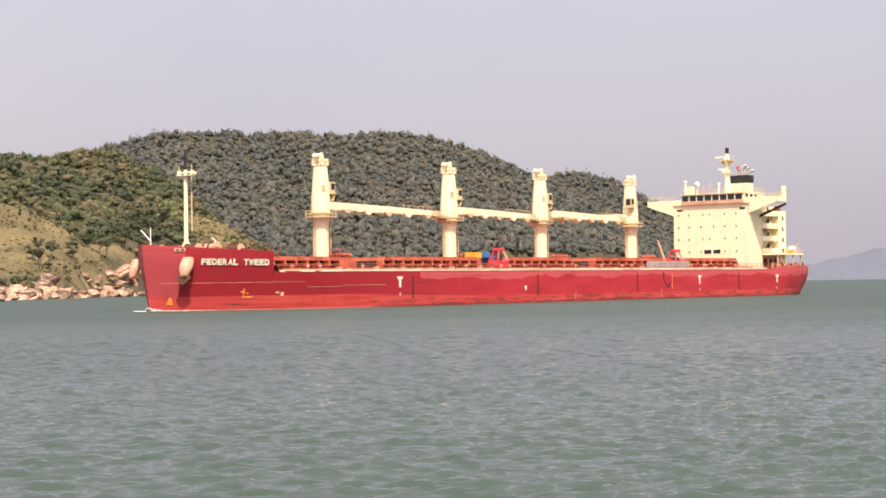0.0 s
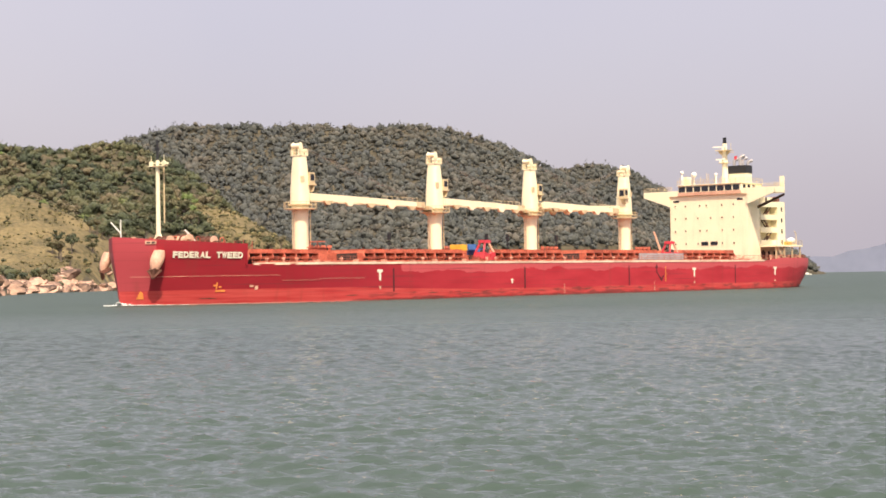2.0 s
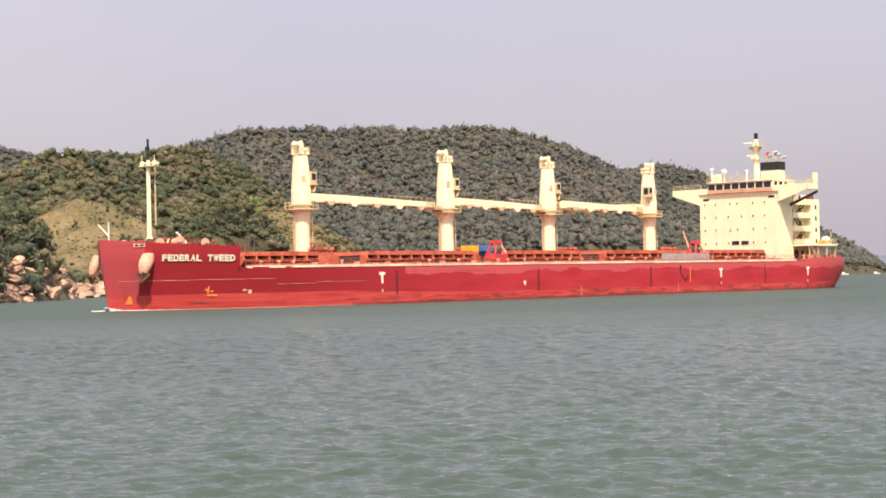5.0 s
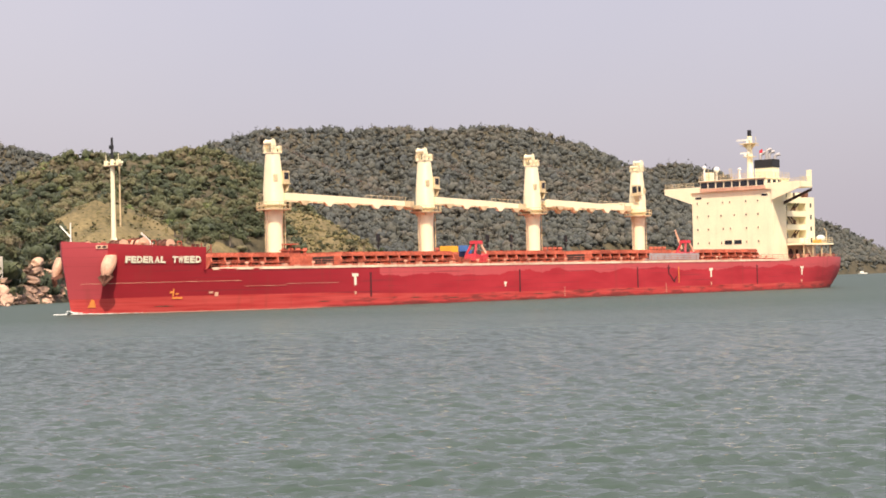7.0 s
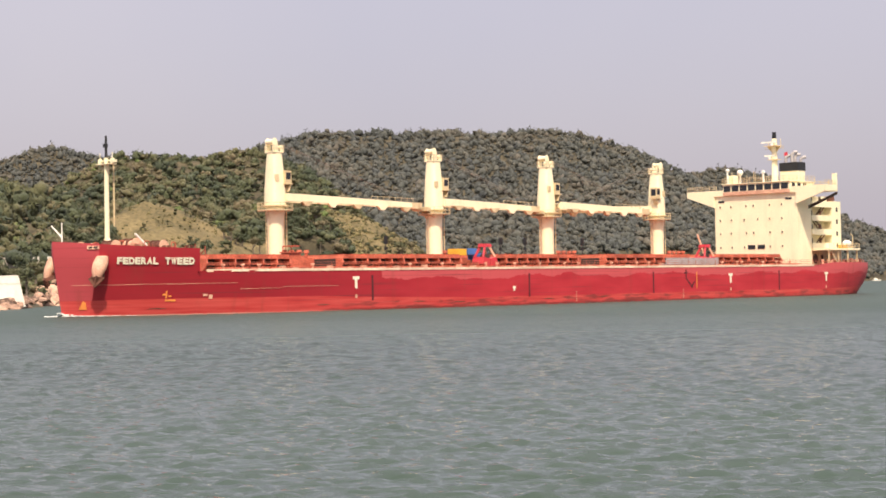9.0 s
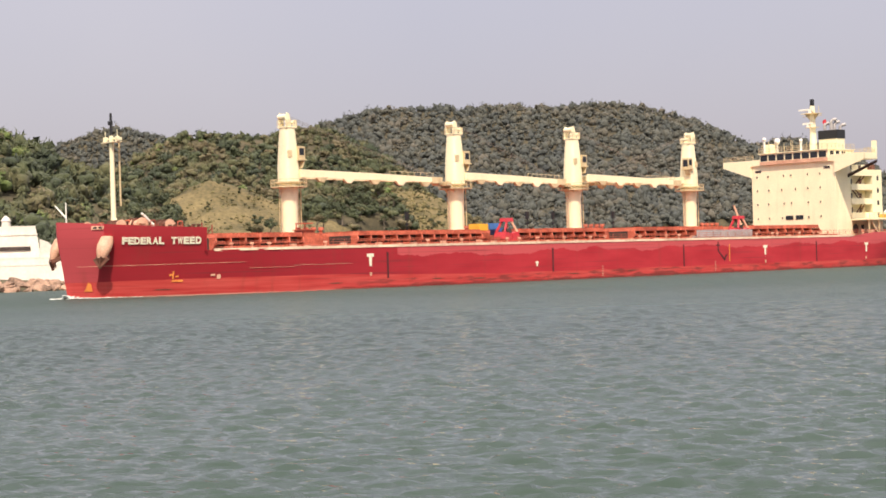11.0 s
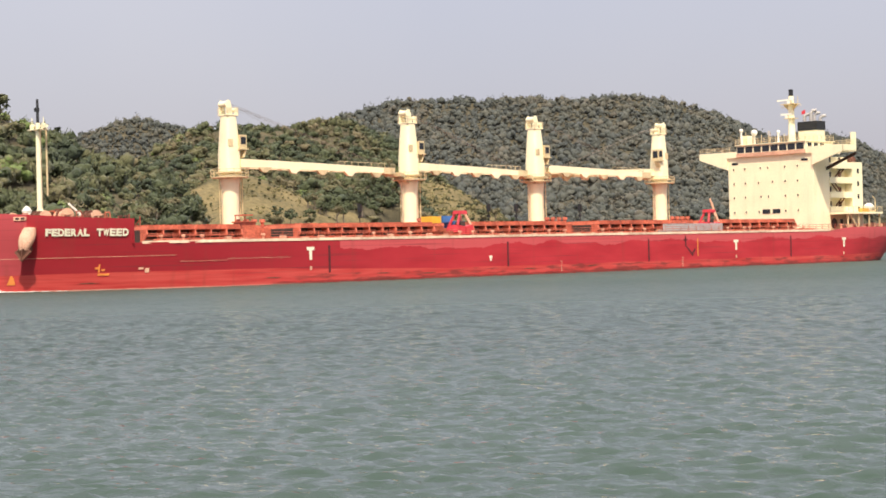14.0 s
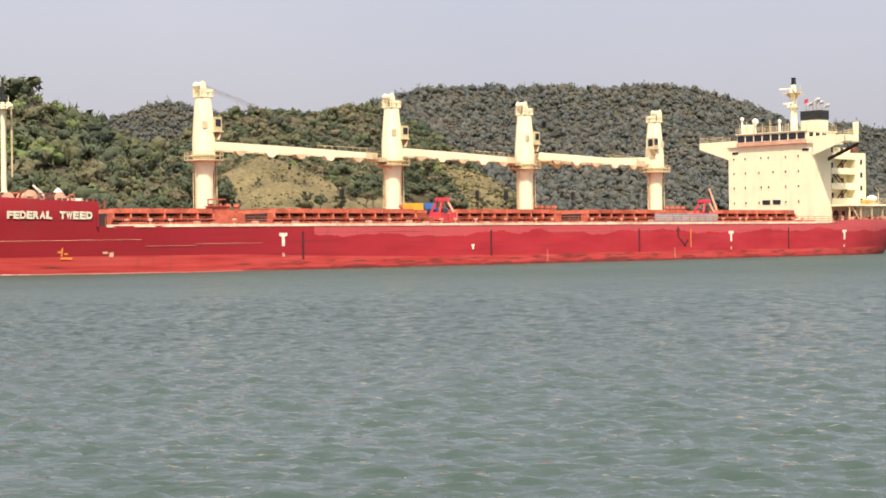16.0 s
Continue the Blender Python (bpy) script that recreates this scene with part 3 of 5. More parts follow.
def plant_forests():
    rng = np.random.RandomState(11)
    names = list(HILLS)
    lots = {"far_forest": [], "near_forest": []}
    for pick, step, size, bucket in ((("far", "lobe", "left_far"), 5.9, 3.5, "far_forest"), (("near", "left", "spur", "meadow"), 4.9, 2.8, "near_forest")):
        xs, ys = np.meshgrid(np.arange(-1100, 520, step), np.arange(300, 2250, step))
        x = (xs + (rng.rand(*xs.shape) - 0.5) * step * 1.3).ravel()
        y = (ys + (rng.rand(*ys.shape) - 0.5) * step * 1.3).ravel()
        z, which = land(x, y)
        a, d = np.degrees(np.arctan2(-x, y)), np.hypot(x, y)
        # stands of alike trees, tens of metres across
        stand = 0.5 + 0.28 * np.sin(x * 0.045 + 2.1 * np.sin(y * 0.019)) * np.sin(y * 0.038 + 1.4 * np.sin(x * 0.027))
        for i in range(len(x)):
            if which[i] < 0 or z[i] < 1.0 or a[i] > 25.5 or a[i] < -15:
                continue
            nm = names[which[i]]
            if nm not in pick or d[i] > HILLS[nm][0] + 25:
                continue
            if nm == "near" and open_slope(a[i], d[i]):
                continue
            rr = rng.rand()
            if nm == "meadow" and (rr > (0.85 if z[i] < 8 else 0.10)):
                continue
            if nm == "spur" and (rr > (0.18 if a[i] < 8.7 else 0.95)):
                continue
            r = size * (0.55 + 1.3 * rng.rand() ** 2.2)
            if nm == "left":
                r *= 1.12
            if nm in ("meadow", "spur"):
                r *= 0.7 if (z[i] < 8 or (nm == "spur" and a[i] > 8.7)) else 0.2 + 0.25 * rng.rand() ** 2
            tone = min(1.0, max(0.0, stand[i] + 0.22 * rng.randn()))
            if nm == "left" and rng.rand() < 0.06:
                tone = 1.0
            lots[bucket].append((x[i], y[i], z[i] + r * 0.40 + 0.5 * rng.rand(), r, tone))
    tufts = []
    bearing = np.where(np.arange(4200) < 2000, rng.uniform(4.6, 9.0, 4200), rng.uniform(9.0, 16.6, 4200))
    dist = np.where(bearing > 9.6, rng.uniform(640, 830, 4200), rng.uniform(790, 935, 4200))
    tx, ty = -np.sin(np.radians(bearing)) * dist, np.cos(np.radians(bearing)) * dist
    tz, which = land(tx, ty)
    for i in range(4200):
        if which[i] < 0 or names[which[i]] not in ("meadow", "spur") or tz[i] < 5:
            continue
        r = (0.5 + 1.1 * rng.rand() ** 3) * (1.5 if bearing[i] < 9.6 else 1.0)
        tufts.append((tx[i], ty[i], tz[i] + 0.05 * r, r, 0.5))
    forest("scrub", CROWNS_SCRUB, SCRUB, tufts, "low olive scrub and dry grass tufts on the slope")
    forest("far_forest", CROWNS_FAR, LEAF_FAR, lots["far_forest"], "dense green woodland over the far hill, haze painted into its colours")
    forest("near_forest", CROWNS_NEAR, LEAF_NEAR, lots["near_forest"], "mixed green woodland on the nearer coastal hills")


plant_forests()


def distant_mountain():
    """A long range beyond the strait, so far off that it is a plain backdrop; its blue-grey is haze put into the
    colour.
    """
    b = Build()
    pts = []
    for i in range(41):
        a = radians(-9.5 - i * 0.5)
        h = 4700 * math.tan(radians(0.24 + 0.073 * i + 0.06 * math.sin(i * 0.9) + 0.05 * math.sin(i * 2.3)))
        pts.append((-math.sin(a) * 4700, math.cos(a) * 4700, h))
    n = len(pts)
    foot = [(p[0], p[1], -2.0) for p in pts]
    back = [(p[0] * 1.03, p[1] * 1.03, -2.0) for p in pts]
    b.add(foot + pts + back, [(i + k * n, i + 1 + k * n, i + 1 + (k + 1) * n, i + (k + 1) * n) for i in range(n - 1) for k in (0, 1)])
    return tagged(part("backdrop", b, HAZE), "distant mountain range, paled by haze put into its colour", "mountain", kind="structure")


distant_mountain()


# ---------------------------------------------------------------- cargo ship (x forward from the stem at 0, y to port, z up from the water)
LOA, HALF, DECK = 189.0, 16.13, 5.75
ship = new("cargo_ship")
ship.empty_display_size = 5
tagged(ship, "loaded red bulk carrier with cream cranes and deckhouse, under way", "ship")


def stem_x(z):
    """Where the stem stands at a height."""
    u = max(0.0, min(1.0, z / 8.0))
    return -1.6 + 1.35 * u if z > 0 else -1.6 + 0.5 * z


def half_breadth(x, z):
    """Half breadth of the hull at a station and height."""
    s = -x
    u = max(0.0, min(1.0, z / 8.0))
    start = -stem_x(z)
    # bow: fuller at the bulwark than at the water
    length = 27.0 * (1 - u) + 24.0 * u
    p = 0.95 * (1 - u) + 0.885 * u
    q = max(0.0, min(1.0, (s - start) / length))
    bow = (1 - (1 - q) ** 2) ** p
    # stern: cut away below
    lo = max(0.0, min(1.0, (s - 156.0) / 33.0))
    hi = max(0.0, min(1.0, (s - 164.0) / 25.0))
    v = max(0.0, min(1.0, (z + 0.5) / 5.2)) ** 0.8
    stern = (1 - 0.50 * lo ** 2.4) * (1 - v) + (1 - 0.36 * hi ** 2.3) * v
    return HALF * bow * stern


def deck_edge(x):
    """Top of the side plating."""
    if x > -14.0:
        return 8.7 + 1.2 * max(0.0, (x + 14.0) / 14.0) ** 1.4
    if x < -160:
        return DECK + 0.1 + 0.45 * min(1.0, (-x - 160) / 6.0)
    return DECK


def hull():
    xs = [0.34, 0.1, -0.3, -0.8, -1.5, -2.2, -3, -4, -5, -6, -7, -8, -9, -10, -11, -12, -13, -13.99, -14.01, -15, -16, -18, -21, -24, -27, -32]
    xs += [-40 - 10 * i for i in range(11)] + [-146, -152, -158, -160, -163, -166, -170, -174, -178, -181, -184, -186.5, -188, -189]
    heights = [-4.0, -1.5, -0.5, 0.0, 0.6, 1.4, 2.2, 3.2, 4.2, 5.2, 1.0, 1.0, 1.0]
    b = Build()
    n = len(heights)
    for side in (1, -1):
        vs = []
        for x in xs:
            top = deck_edge(x)
            for k, h in enumerate(heights):
                z = h if k < 10 else 5.2 + (top - 5.2) * (k - 9) / 3.0
                xx = min(x, stem_x(z))
                y = half_breadth(xx, z)
                if x < -180:        # rounded counter
                    xx = x + max(0.0, (2.6 - z)) * 0.75 * min(1.0, (-x - 180) / 9)
                vs.append((xx, side * y, z))
        fs = []
        for i in range(len(xs) - 1):
            for k in range(n - 1):
                q = (i * n + k, i * n + k + 1, (i + 1) * n + k + 1, (i + 1) * n + k)
                fs.append(q)
        b.add(vs, fs)
    m = len(xs) * n
    last = (len(xs) - 1) * n
    b.f += [(last + k, last + k + 1, m + last + k + 1, m + last + k) for k in range(n - 1)]   # transom
    b.f += [(k, k + 1, m + k + 1, m + k) for k in range(n - 1)]                                 # stem
    ob = new("hull", b.mesh("hull", 30))
    bm = bmesh.new()
    bm.from_mesh(ob.data)
    bmesh.ops.remove_doubles(bm, verts=bm.verts, dist=0.01)
    bmesh.ops.recalc_face_normals(bm, faces=bm.faces)
    bm.to_mesh(ob.data)
    bm.free()
    ob.data.shade_smooth()
    ob.data.set_sharp_from_angle(angle=radians(35))
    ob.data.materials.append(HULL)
    ob.parent = ship
    ob["label"] = "red hull with scrapes and a faded waterline band"
    return ob


hull_ob = hull()


def deck_slab(name, x0, x1, z, label, inset=0.12, steps=14):
    b = Build()
    xs = [x0 + (x1 - x0) * i / steps for i in range(steps + 1)]
    up = [(x, half_breadth(x, z) - inset, z) for x in xs]
    dn = [(x, -half_breadth(x, z) + inset, z) for x in reversed(xs)]
    b.plate(up + dn, (0, 0, -0.25))
    return part(name, b, DECK_RED, ship, label)


deck_slab("main_deck", -14.1, -188.2, DECK - 0.06, "oxide-red steel main deck", steps=40)
deck_slab("forecastle_deck", -0.9, -13.9, 7.7, "oxide-red forecastle deck")
b = Build()
b.box(-14.05, -13.9, -13.3, 13.3, DECK - 0.1, 8.7)
part("forecastle_bulkhead", b, HULL, ship)


def rail(name, pts, h=1.05, mat=None, parent=None, gap=1.6, bars=3, r=0.035):
    """A tubular guard rail along a line of points."""
    bl = Build()
    for a, c in zip(pts, pts[1:]):
        a, c = Vector(a), Vector(c)
        for k in range(1, bars + 1):
            bl.tube(a + Vector((0, 0, h * k / bars)), c + Vector((0, 0, h * k / bars)), r, n=5)
        m = max(1, round((c - a).length / gap))
        for i in range(m + 1):
            p = a.lerp(c, i / m)
            bl.tube(p, p + Vector((0, 0, h)), r * 1.2, n=5)
    return part(name, bl, mat or DECK_RED, parent or ship)


rail("side_rail", [(x, half_breadth(x, 5.5) - 0.2, DECK) for x in range(-15, -186, -8)], mat=HATCH_RED, gap=2.0, r=0.03)
rail("side_rail", [(x, -half_breadth(x, 5.5) + 0.2, DECK) for x in range(-15, -186, -8)], mat=HATCH_RED, gap=2.0, r=0.03)

# pale weathered gutter bar along the deck edge
b = Build()
edge_pts = [(x, half_breadth(x, 5.6)) for x in range(-15, -161, -4)]
ring = []
for x, y in edge_pts:
    ring += [(x, y - 0.1, DECK - 0.16), (x, y + 0.07, DECK - 0.16), (x, y + 0.07, DECK + 0.18), (x, y - 0.1, DECK + 0.18)]
b.add(ring, [(4 * i + k, 4 * i + (k + 1) % 4, 4 * i + 4 + (k + 1) % 4, 4 * i + 4 + k) for i in range(len(edge_pts) - 1) for k in range(4)])
part("gunwale_bar", b, GUNWALE, ship, "faded pale gunwale bar")


# ---- hull fittings
def on_side(x, z, out=0.0):
    return Vector((x, half_breadth(x, z) + out, z))


def side_frame(x, z):
    """Axes on the port side: along (aft), up, outward."""
    p = on_side(x, z)
    along = (on_side(x - 0.5, z) - on_side(x + 0.5, z)).normalized()
    up = (on_side(x, z + 0.4) - on_side(x, z - 0.4)).normalized()
    out = along.cross(up)
    if out.y < 0:
        out = -out
    return p, along, up, out


def side_plate(name, x, z, shapes, mat, thick=0.05, parent=None, label=""):
    """Flat shapes (lists of (aft, up)) welded on to the port side."""
    p, al, up, out = side_frame(x, z)
    bl = Build()
    for sh in shapes:
        bl.plate([p + al * u + up * v + out * 0.01 for u, v in sh], out * thick)
    return part(name, bl, mat, parent or ship, label)


def rect(u0, u1, v0, v1):
    return [(u0, v0), (u1, v0), (u1, v1), (u0, v1)]


for x, top in ((-39.4, 4.75), (-131.3, 4.45), (-163.4, 4.45)):
    side_plate("tug_mark", x, top, [rect(-0.62, 0.62, -0.45, 0), rect(-0.22, 0.22, -1.7, -0.45)], LETTER, label="white T-shaped tug mark")
    side_plate("tug_mark_dot", x, top - 2.8, [rect(-0.18, 0.18, -0.25, 0.25)], PINK)
side_plate("draught_mark", -72.9, 2.7, [rect(-0.3, 0.3, -0.1, 0.25), rect(-0.15, 0.15, -0.5, -0.1)], LETTER)
side_plate("bulb_mark", -11.2, 2.3, [rect(-0.9, -0.5, 0.3, 0.55), rect(-0.5, -0.3, -0.1, 0.9), rect(-0.1, 0.3, 0.1, 0.3), rect(-0.5, 0.9, -0.5, -0.25)], ORANGE, label="painted orange bulb mark")
side_plate("thruster_mark", -15.5, 2.2, [rect(-0.7, -0.1, 0.25, 0.5), rect(0.1, 0.6, -0.15, 0.4)], PINK, label="small white hull mark")
side_plate("orange_patch", -3.0, 1.5, [[(-0.2, -0.6), (0.9, -0.6), (0.6, 0.3), (0.2, 0.6)]], ORANGE, label="orange primer patch")
for x in (-42.6, -76.5, -108.5, -147.0):
    side_plate("weld_seam", x, 2.9, [rect(-0.18, 0.18, -1.6, 2.0)], SCAR, 0.03, label="dark vertical fender scar")
side_plate("anchor_scar", -118.6, 3.3, [rect(-0.9, -0.55, 0.2, 1.9), rect(-1.3, -0.2, 1.2, 1.45), [(-0.8, 0.3), (-0.4, 0.3), (1.3, -1.2), (0.9, -1.3)], [(0.6, -1.0), (1.6, -0.1), (1.8, -0.3), (0.9, -1.3)]], SCAR, 0.03, label="dark anchor-shaped rust scar")
side_plate("rust_streak", -121.0, 3.2, [rect(-0.12, 0.12, -1.3, 1.6)], ORANGE, 0.02, label="orange rust streak")
for x in (-88.0, -117.0):
    for k in range(5):
        side_plate("draught_figure", x, 0.4 + 0.35 * k, [rect(-0.12, 0.12, -0.08, 0.08)], PINK, 0.02, label="small faded draught figure")
for x, z in ((-10.0, 0.9), (-33.0, 0.9), (-52.0, 1.0), (-60.5, 0.8), (-81.0, 0.9), (-95.0, 1.0)):
    side_plate("scuff", x, z, [[(-1.3, -0.04), (0.5, -0.09), (1.5, 0.0), (0.4, 0.07), (-0.7, 0.05)]], RUST, 0.015, label="dark fender scuff")
# long pale welded strakes on the bow
for xa, xb, z in ((-2.0, -19.0, 4.1), (-19.5, -26.0, 3.3), (-26.0, -36.0, 3.5)):
    b = Build()
    n = 10
    for i in range(n):
        x0, x1 = xa + (xb - xa) * i / n, xa + (xb - xa) * (i + 1) / n
        b.beam(on_side(x0, z, 0.02), on_side(x1, z, 0.02), 0.03, 0.035)
    part("hull_strake", b, PINK, ship)


# ---- ship's name, raised letters on the bow plating
def name_letters(text, x_from, x_to, z_from, z_to, height):
    steps = [x_from + (x_to - x_from) * i / 200 for i in range(201)]
    arc = [0.0]
    for a, c in zip(steps, steps[1:]):
        arc.append(arc[-1] + (on_side(a, 7) - on_side(c, 7)).length)
    for i, ch in enumerate(text):
        if ch == " ":
            continue
        f = (i + 0.5) / len(text)
        x, z = float(np.interp(f * arc[-1], arc, steps)), z_from + (z_to - z_from) * f
        p, al, up, out = side_frame(x, z)
        cu = bpy.data.curves.new("letter", "FONT")
        cu.body, cu.size, cu.align_x, cu.align_y, cu.extrude, cu.offset = ch, height * 1.38, "CENTER", "CENTER", 0.05, 0.055
        tmp = new("tmp", cu)
        me = bpy.data.meshes.new_from_object(tmp.evaluated_get(bpy.context.evaluated_depsgraph_get()))
        bpy.data.objects.remove(tmp)
        bpy.data.curves.remove(cu)
        xs = [v.co.x for v in me.vertices]
        mid, k = (max(xs) + min(xs)) / 2, 0.92 * arc[-1] / len(text) / max(0.3, max(xs) - min(xs))
        for v in me.vertices:
            v.co.x = (v.co.x - mid) * min(k, 1.35)
        me.materials.clear()
        me.materials.append(LETTER)
        ob = new("letter", me)
        ob.parent = ship
        ob.matrix_basis = Matrix.Translation(p + out * 0.09) @ Matrix((al, up, out)).transposed().to_4x4()
        ob["label"] = "white capital letter " + ch + " of the name"


name_letters("FEDERAL TWEED", -5.55, -13.45, 7.2, 7.0, 0.86)


# ---- anchors in their bolsters
def anchor_set(side):
    x, z = -4.2, 6.5
    p, al, up, out = side_frame(x, z)
    if side < 0:
        p, al, up, out = (Vector((v.x, -v.y, v.z)) for v in (p, al, up, out))
    bl = Build()
    # a drop-shaped bolster leaning out of the plating
    n, k = 16, 9
    vs, fs = [], []
    for j in range(k + 1):
        t = j / k
        r = 1.02 * (math.sin(math.pi * min(1, 0.24 + 0.60 * t)) ** 0.85)
        c = p + up * (1.45 - 2.6 * t) + out * (0.1 + 1.35 * t)
        for i in range(n):
            a = 2 * math.pi * i / n
            vs.append(c + al * (math.cos(a) * r) + out * (math.sin(a) * r * 0.8) + up * (0.18 * math.sin(a)))
    for j in range(k):
        fs += [(j * n + i, j * n + (i + 1) % n, (j + 1) * n + (i + 1) % n, (j + 1) * n + i) for i in range(n)]
    fs += [tuple(range(n)), tuple(range(k * n, (k + 1) * n))]
    bl.add(vs, fs)
    bol = part("anchor_bolster", bl, PINK, ship, "faded pink anchor bolster", smooth=50)
    bl = Build()
    e = p - up * 1.45 + out * 1.75
    bl.beam(e + up * 0.6, e - up * 1.0, 0.34, 0.34)
    bl.beam(e - al * 0.95 + up * 0.25, e - up * 0.85, 0.34, 0.30)
    bl.beam(e + al * 0.95 + up * 0.25, e - up * 0.85, 0.34, 0.30)
    # added web plate and broad link beam, there to fill out the shadow
    bl.plate([e - al * 0.8 + up * 0.3 - out * 0.25, e + al * 0.8 + up * 0.3 - out * 0.25, e + al * 0.35 - up * 0.75 - out * 0.25, e - al * 0.35 - up * 0.75 - out * 0.25], -out * 0.2)
    bl.beam(e - out * 1.5 + up * 0.35, e + up * 0.1, 1.5, 0.5)
    part("anchor", bl, RUST, bol, "rusty stockless anchor")
    return bol


anchor_set(1)
anchor_set(-1)


# ---- forecastle gear
def winch(x, y, r):
    bl = Build()
    z = 8.75 + 0.35 * r
    bl.tube((x, y - 1.2, z), (x, y + 1.2, z), 0.44 * r, n=14)
    bl.box(x - 0.9, x + 0.9, y - 1.5, y + 1.6, 7.65, 8.25)
    for s in (-0.8, 0.8):
        bl.plate([(x - 0.7, y + s - 0.1, 8.2), (x + 0.7, y + s - 0.1, 8.2), (x + 0.25, y + s - 0.1, z + 0.3), (x - 0.25, y + s - 0.1, z + 0.3)], (0, 0.2, 0))
    w = part("windlass", bl, PINK if r > 1.5 else RUST, ship, "worn mooring windlass with flanged drums", smooth=40)
    for s in (-1.25, -0.1, 1.1):
        bl = Build()
        bl.tube((x, y + s, z), (x, y + s + 0.14, z), 0.62 * r, n=18)
        part("drum_flange", bl, PINK if s > 1 else RUST, w, smooth=40)
    bl = Build()
    bl.box(x + 0.9, x + 1.7, y + 0.2, y + 1.0, 7.65, 9.0)
    part("winch_motor", bl, BRIGHT_RED, w, "red winch motor")


for x, y, r in ((-6.6, 4.0, 1.3), (-6.8, -4.2, 1.3), (-8.6, 5.8, 1.52), (-10.0, -6.2, 1.2), (-11.2, 8.2, 1.2)):
    winch(x, y, r)
for x, y in ((-2.2, 1.6), (-3.2, 3.2), (-4.4, 4.6), (-6.5, 6.8), (-8.0, 8.2), (-10.5, 10.4), (-13.0, 12.0)):
    b = Build()
    b.box(x - 1.1, x + 0.35, y - 0.3, y + 0.3, 7.6, 7.75)
    for dx in (0, 0.75):
        b.lathe(x - dx, y, [(0.18, 7.7), (0.18, 8.9), (0.27, 8.95), (0.27, 9.15)], 10)
    part("mooring_bollard", b, RUST, ship, smooth=40)
b = Build()
b.tube((-1.4, 0.5, 7.7), (-1.4, 0.5, 12.4), 0.11, 0.08, 8)
b.tube((-1.4, 0.5, 10.4), (-0.5, -0.6, 12.0), 0.12, 0.09, 8)
part("jackstaff", b, WHITE, ship, "white jackstaff with a slanting brace")
b = Build()
for i in range(9):
    x = -5.5 - i * 1.15
    b.tube((x, half_breadth(x, 8.5) - 0.25, 7.7), (x, half_breadth(x, 8.5) - 0.25, 9.0 + 0.3 * (i % 2)), 0.09, n=6)
    b.beam((x, half_breadth(x, 8.5) - 0.2, 8.6), (x + 0.2, half_breadth(x, 8.5) - 1.2, 7.75), 0.12, 0.12)
part("bulwark_stay", b, DECK_RED, ship)
side_plate("fairlead", -3.4, 9.0, [rect(-0.8, 0.8, -0.22, 0.24)], PINK, 0.12, label="pale oval fairlead")
side_plate("fairlead_opening", -3.4, 9.0, [rect(-0.6, -0.1, -0.12, 0.14), rect(0.1, 0.6, -0.12, 0.14)], DARK, 0.14)


b = Build()
b.lathe(-12.6, 3.5, [(0.3, 7.6), (0.22, 9.6)], 10)
b.beam((-12.6, 3.5, 9.5), (-10.9, 3.5, 10.9), 0.22, 0.26)
part("stores_davit", b, WHITE, ship, "small pale stores davit on the forecastle")
for x, y, h in ((-5.4, 2.4, 9.7), (-7.7, 4.9, 9.9), (-10.0, 7.3, 9.8), (-12.9, 9.2, 9.6)):
    b = Build()
    for dx in (-0.55, 0.55):
        b.tube((x + dx, y, 7.65), (x + dx * 0.6, y, h), 0.07, n=6)
    b.tube((x - 0.33, y, h), (x + 0.33, y, h), 0.08, n=6)
    b.tube((x - 0.45, y, h - 0.6), (x + 0.45, y, h - 0.6), 0.06, n=6)
    part("roller_frame", b, HATCH_RED, ship, "rusty red frame beside the windlass")
for x, y in ((-4.6, 1.2), (-8.4, 7.4), (-13.2, 7.0)):
    b = Build()
    for k in range(4):
        b.lathe(x, y, [(0.55, 7.68 + 0.3 * k), (0.72, 7.8 + 0.3 * k), (0.72, 7.9 + 0.3 * k), (0.55, 7.98 + 0.3 * k)], 14)
    b.lathe(x, y, [(0.3, 7.6), (0.3, 9.35), (0.5, 9.4), (0.5, 9.5)], 10)
    part("rope_reel", b, PINK, ship, "reel of pale mooring rope", smooth=40)


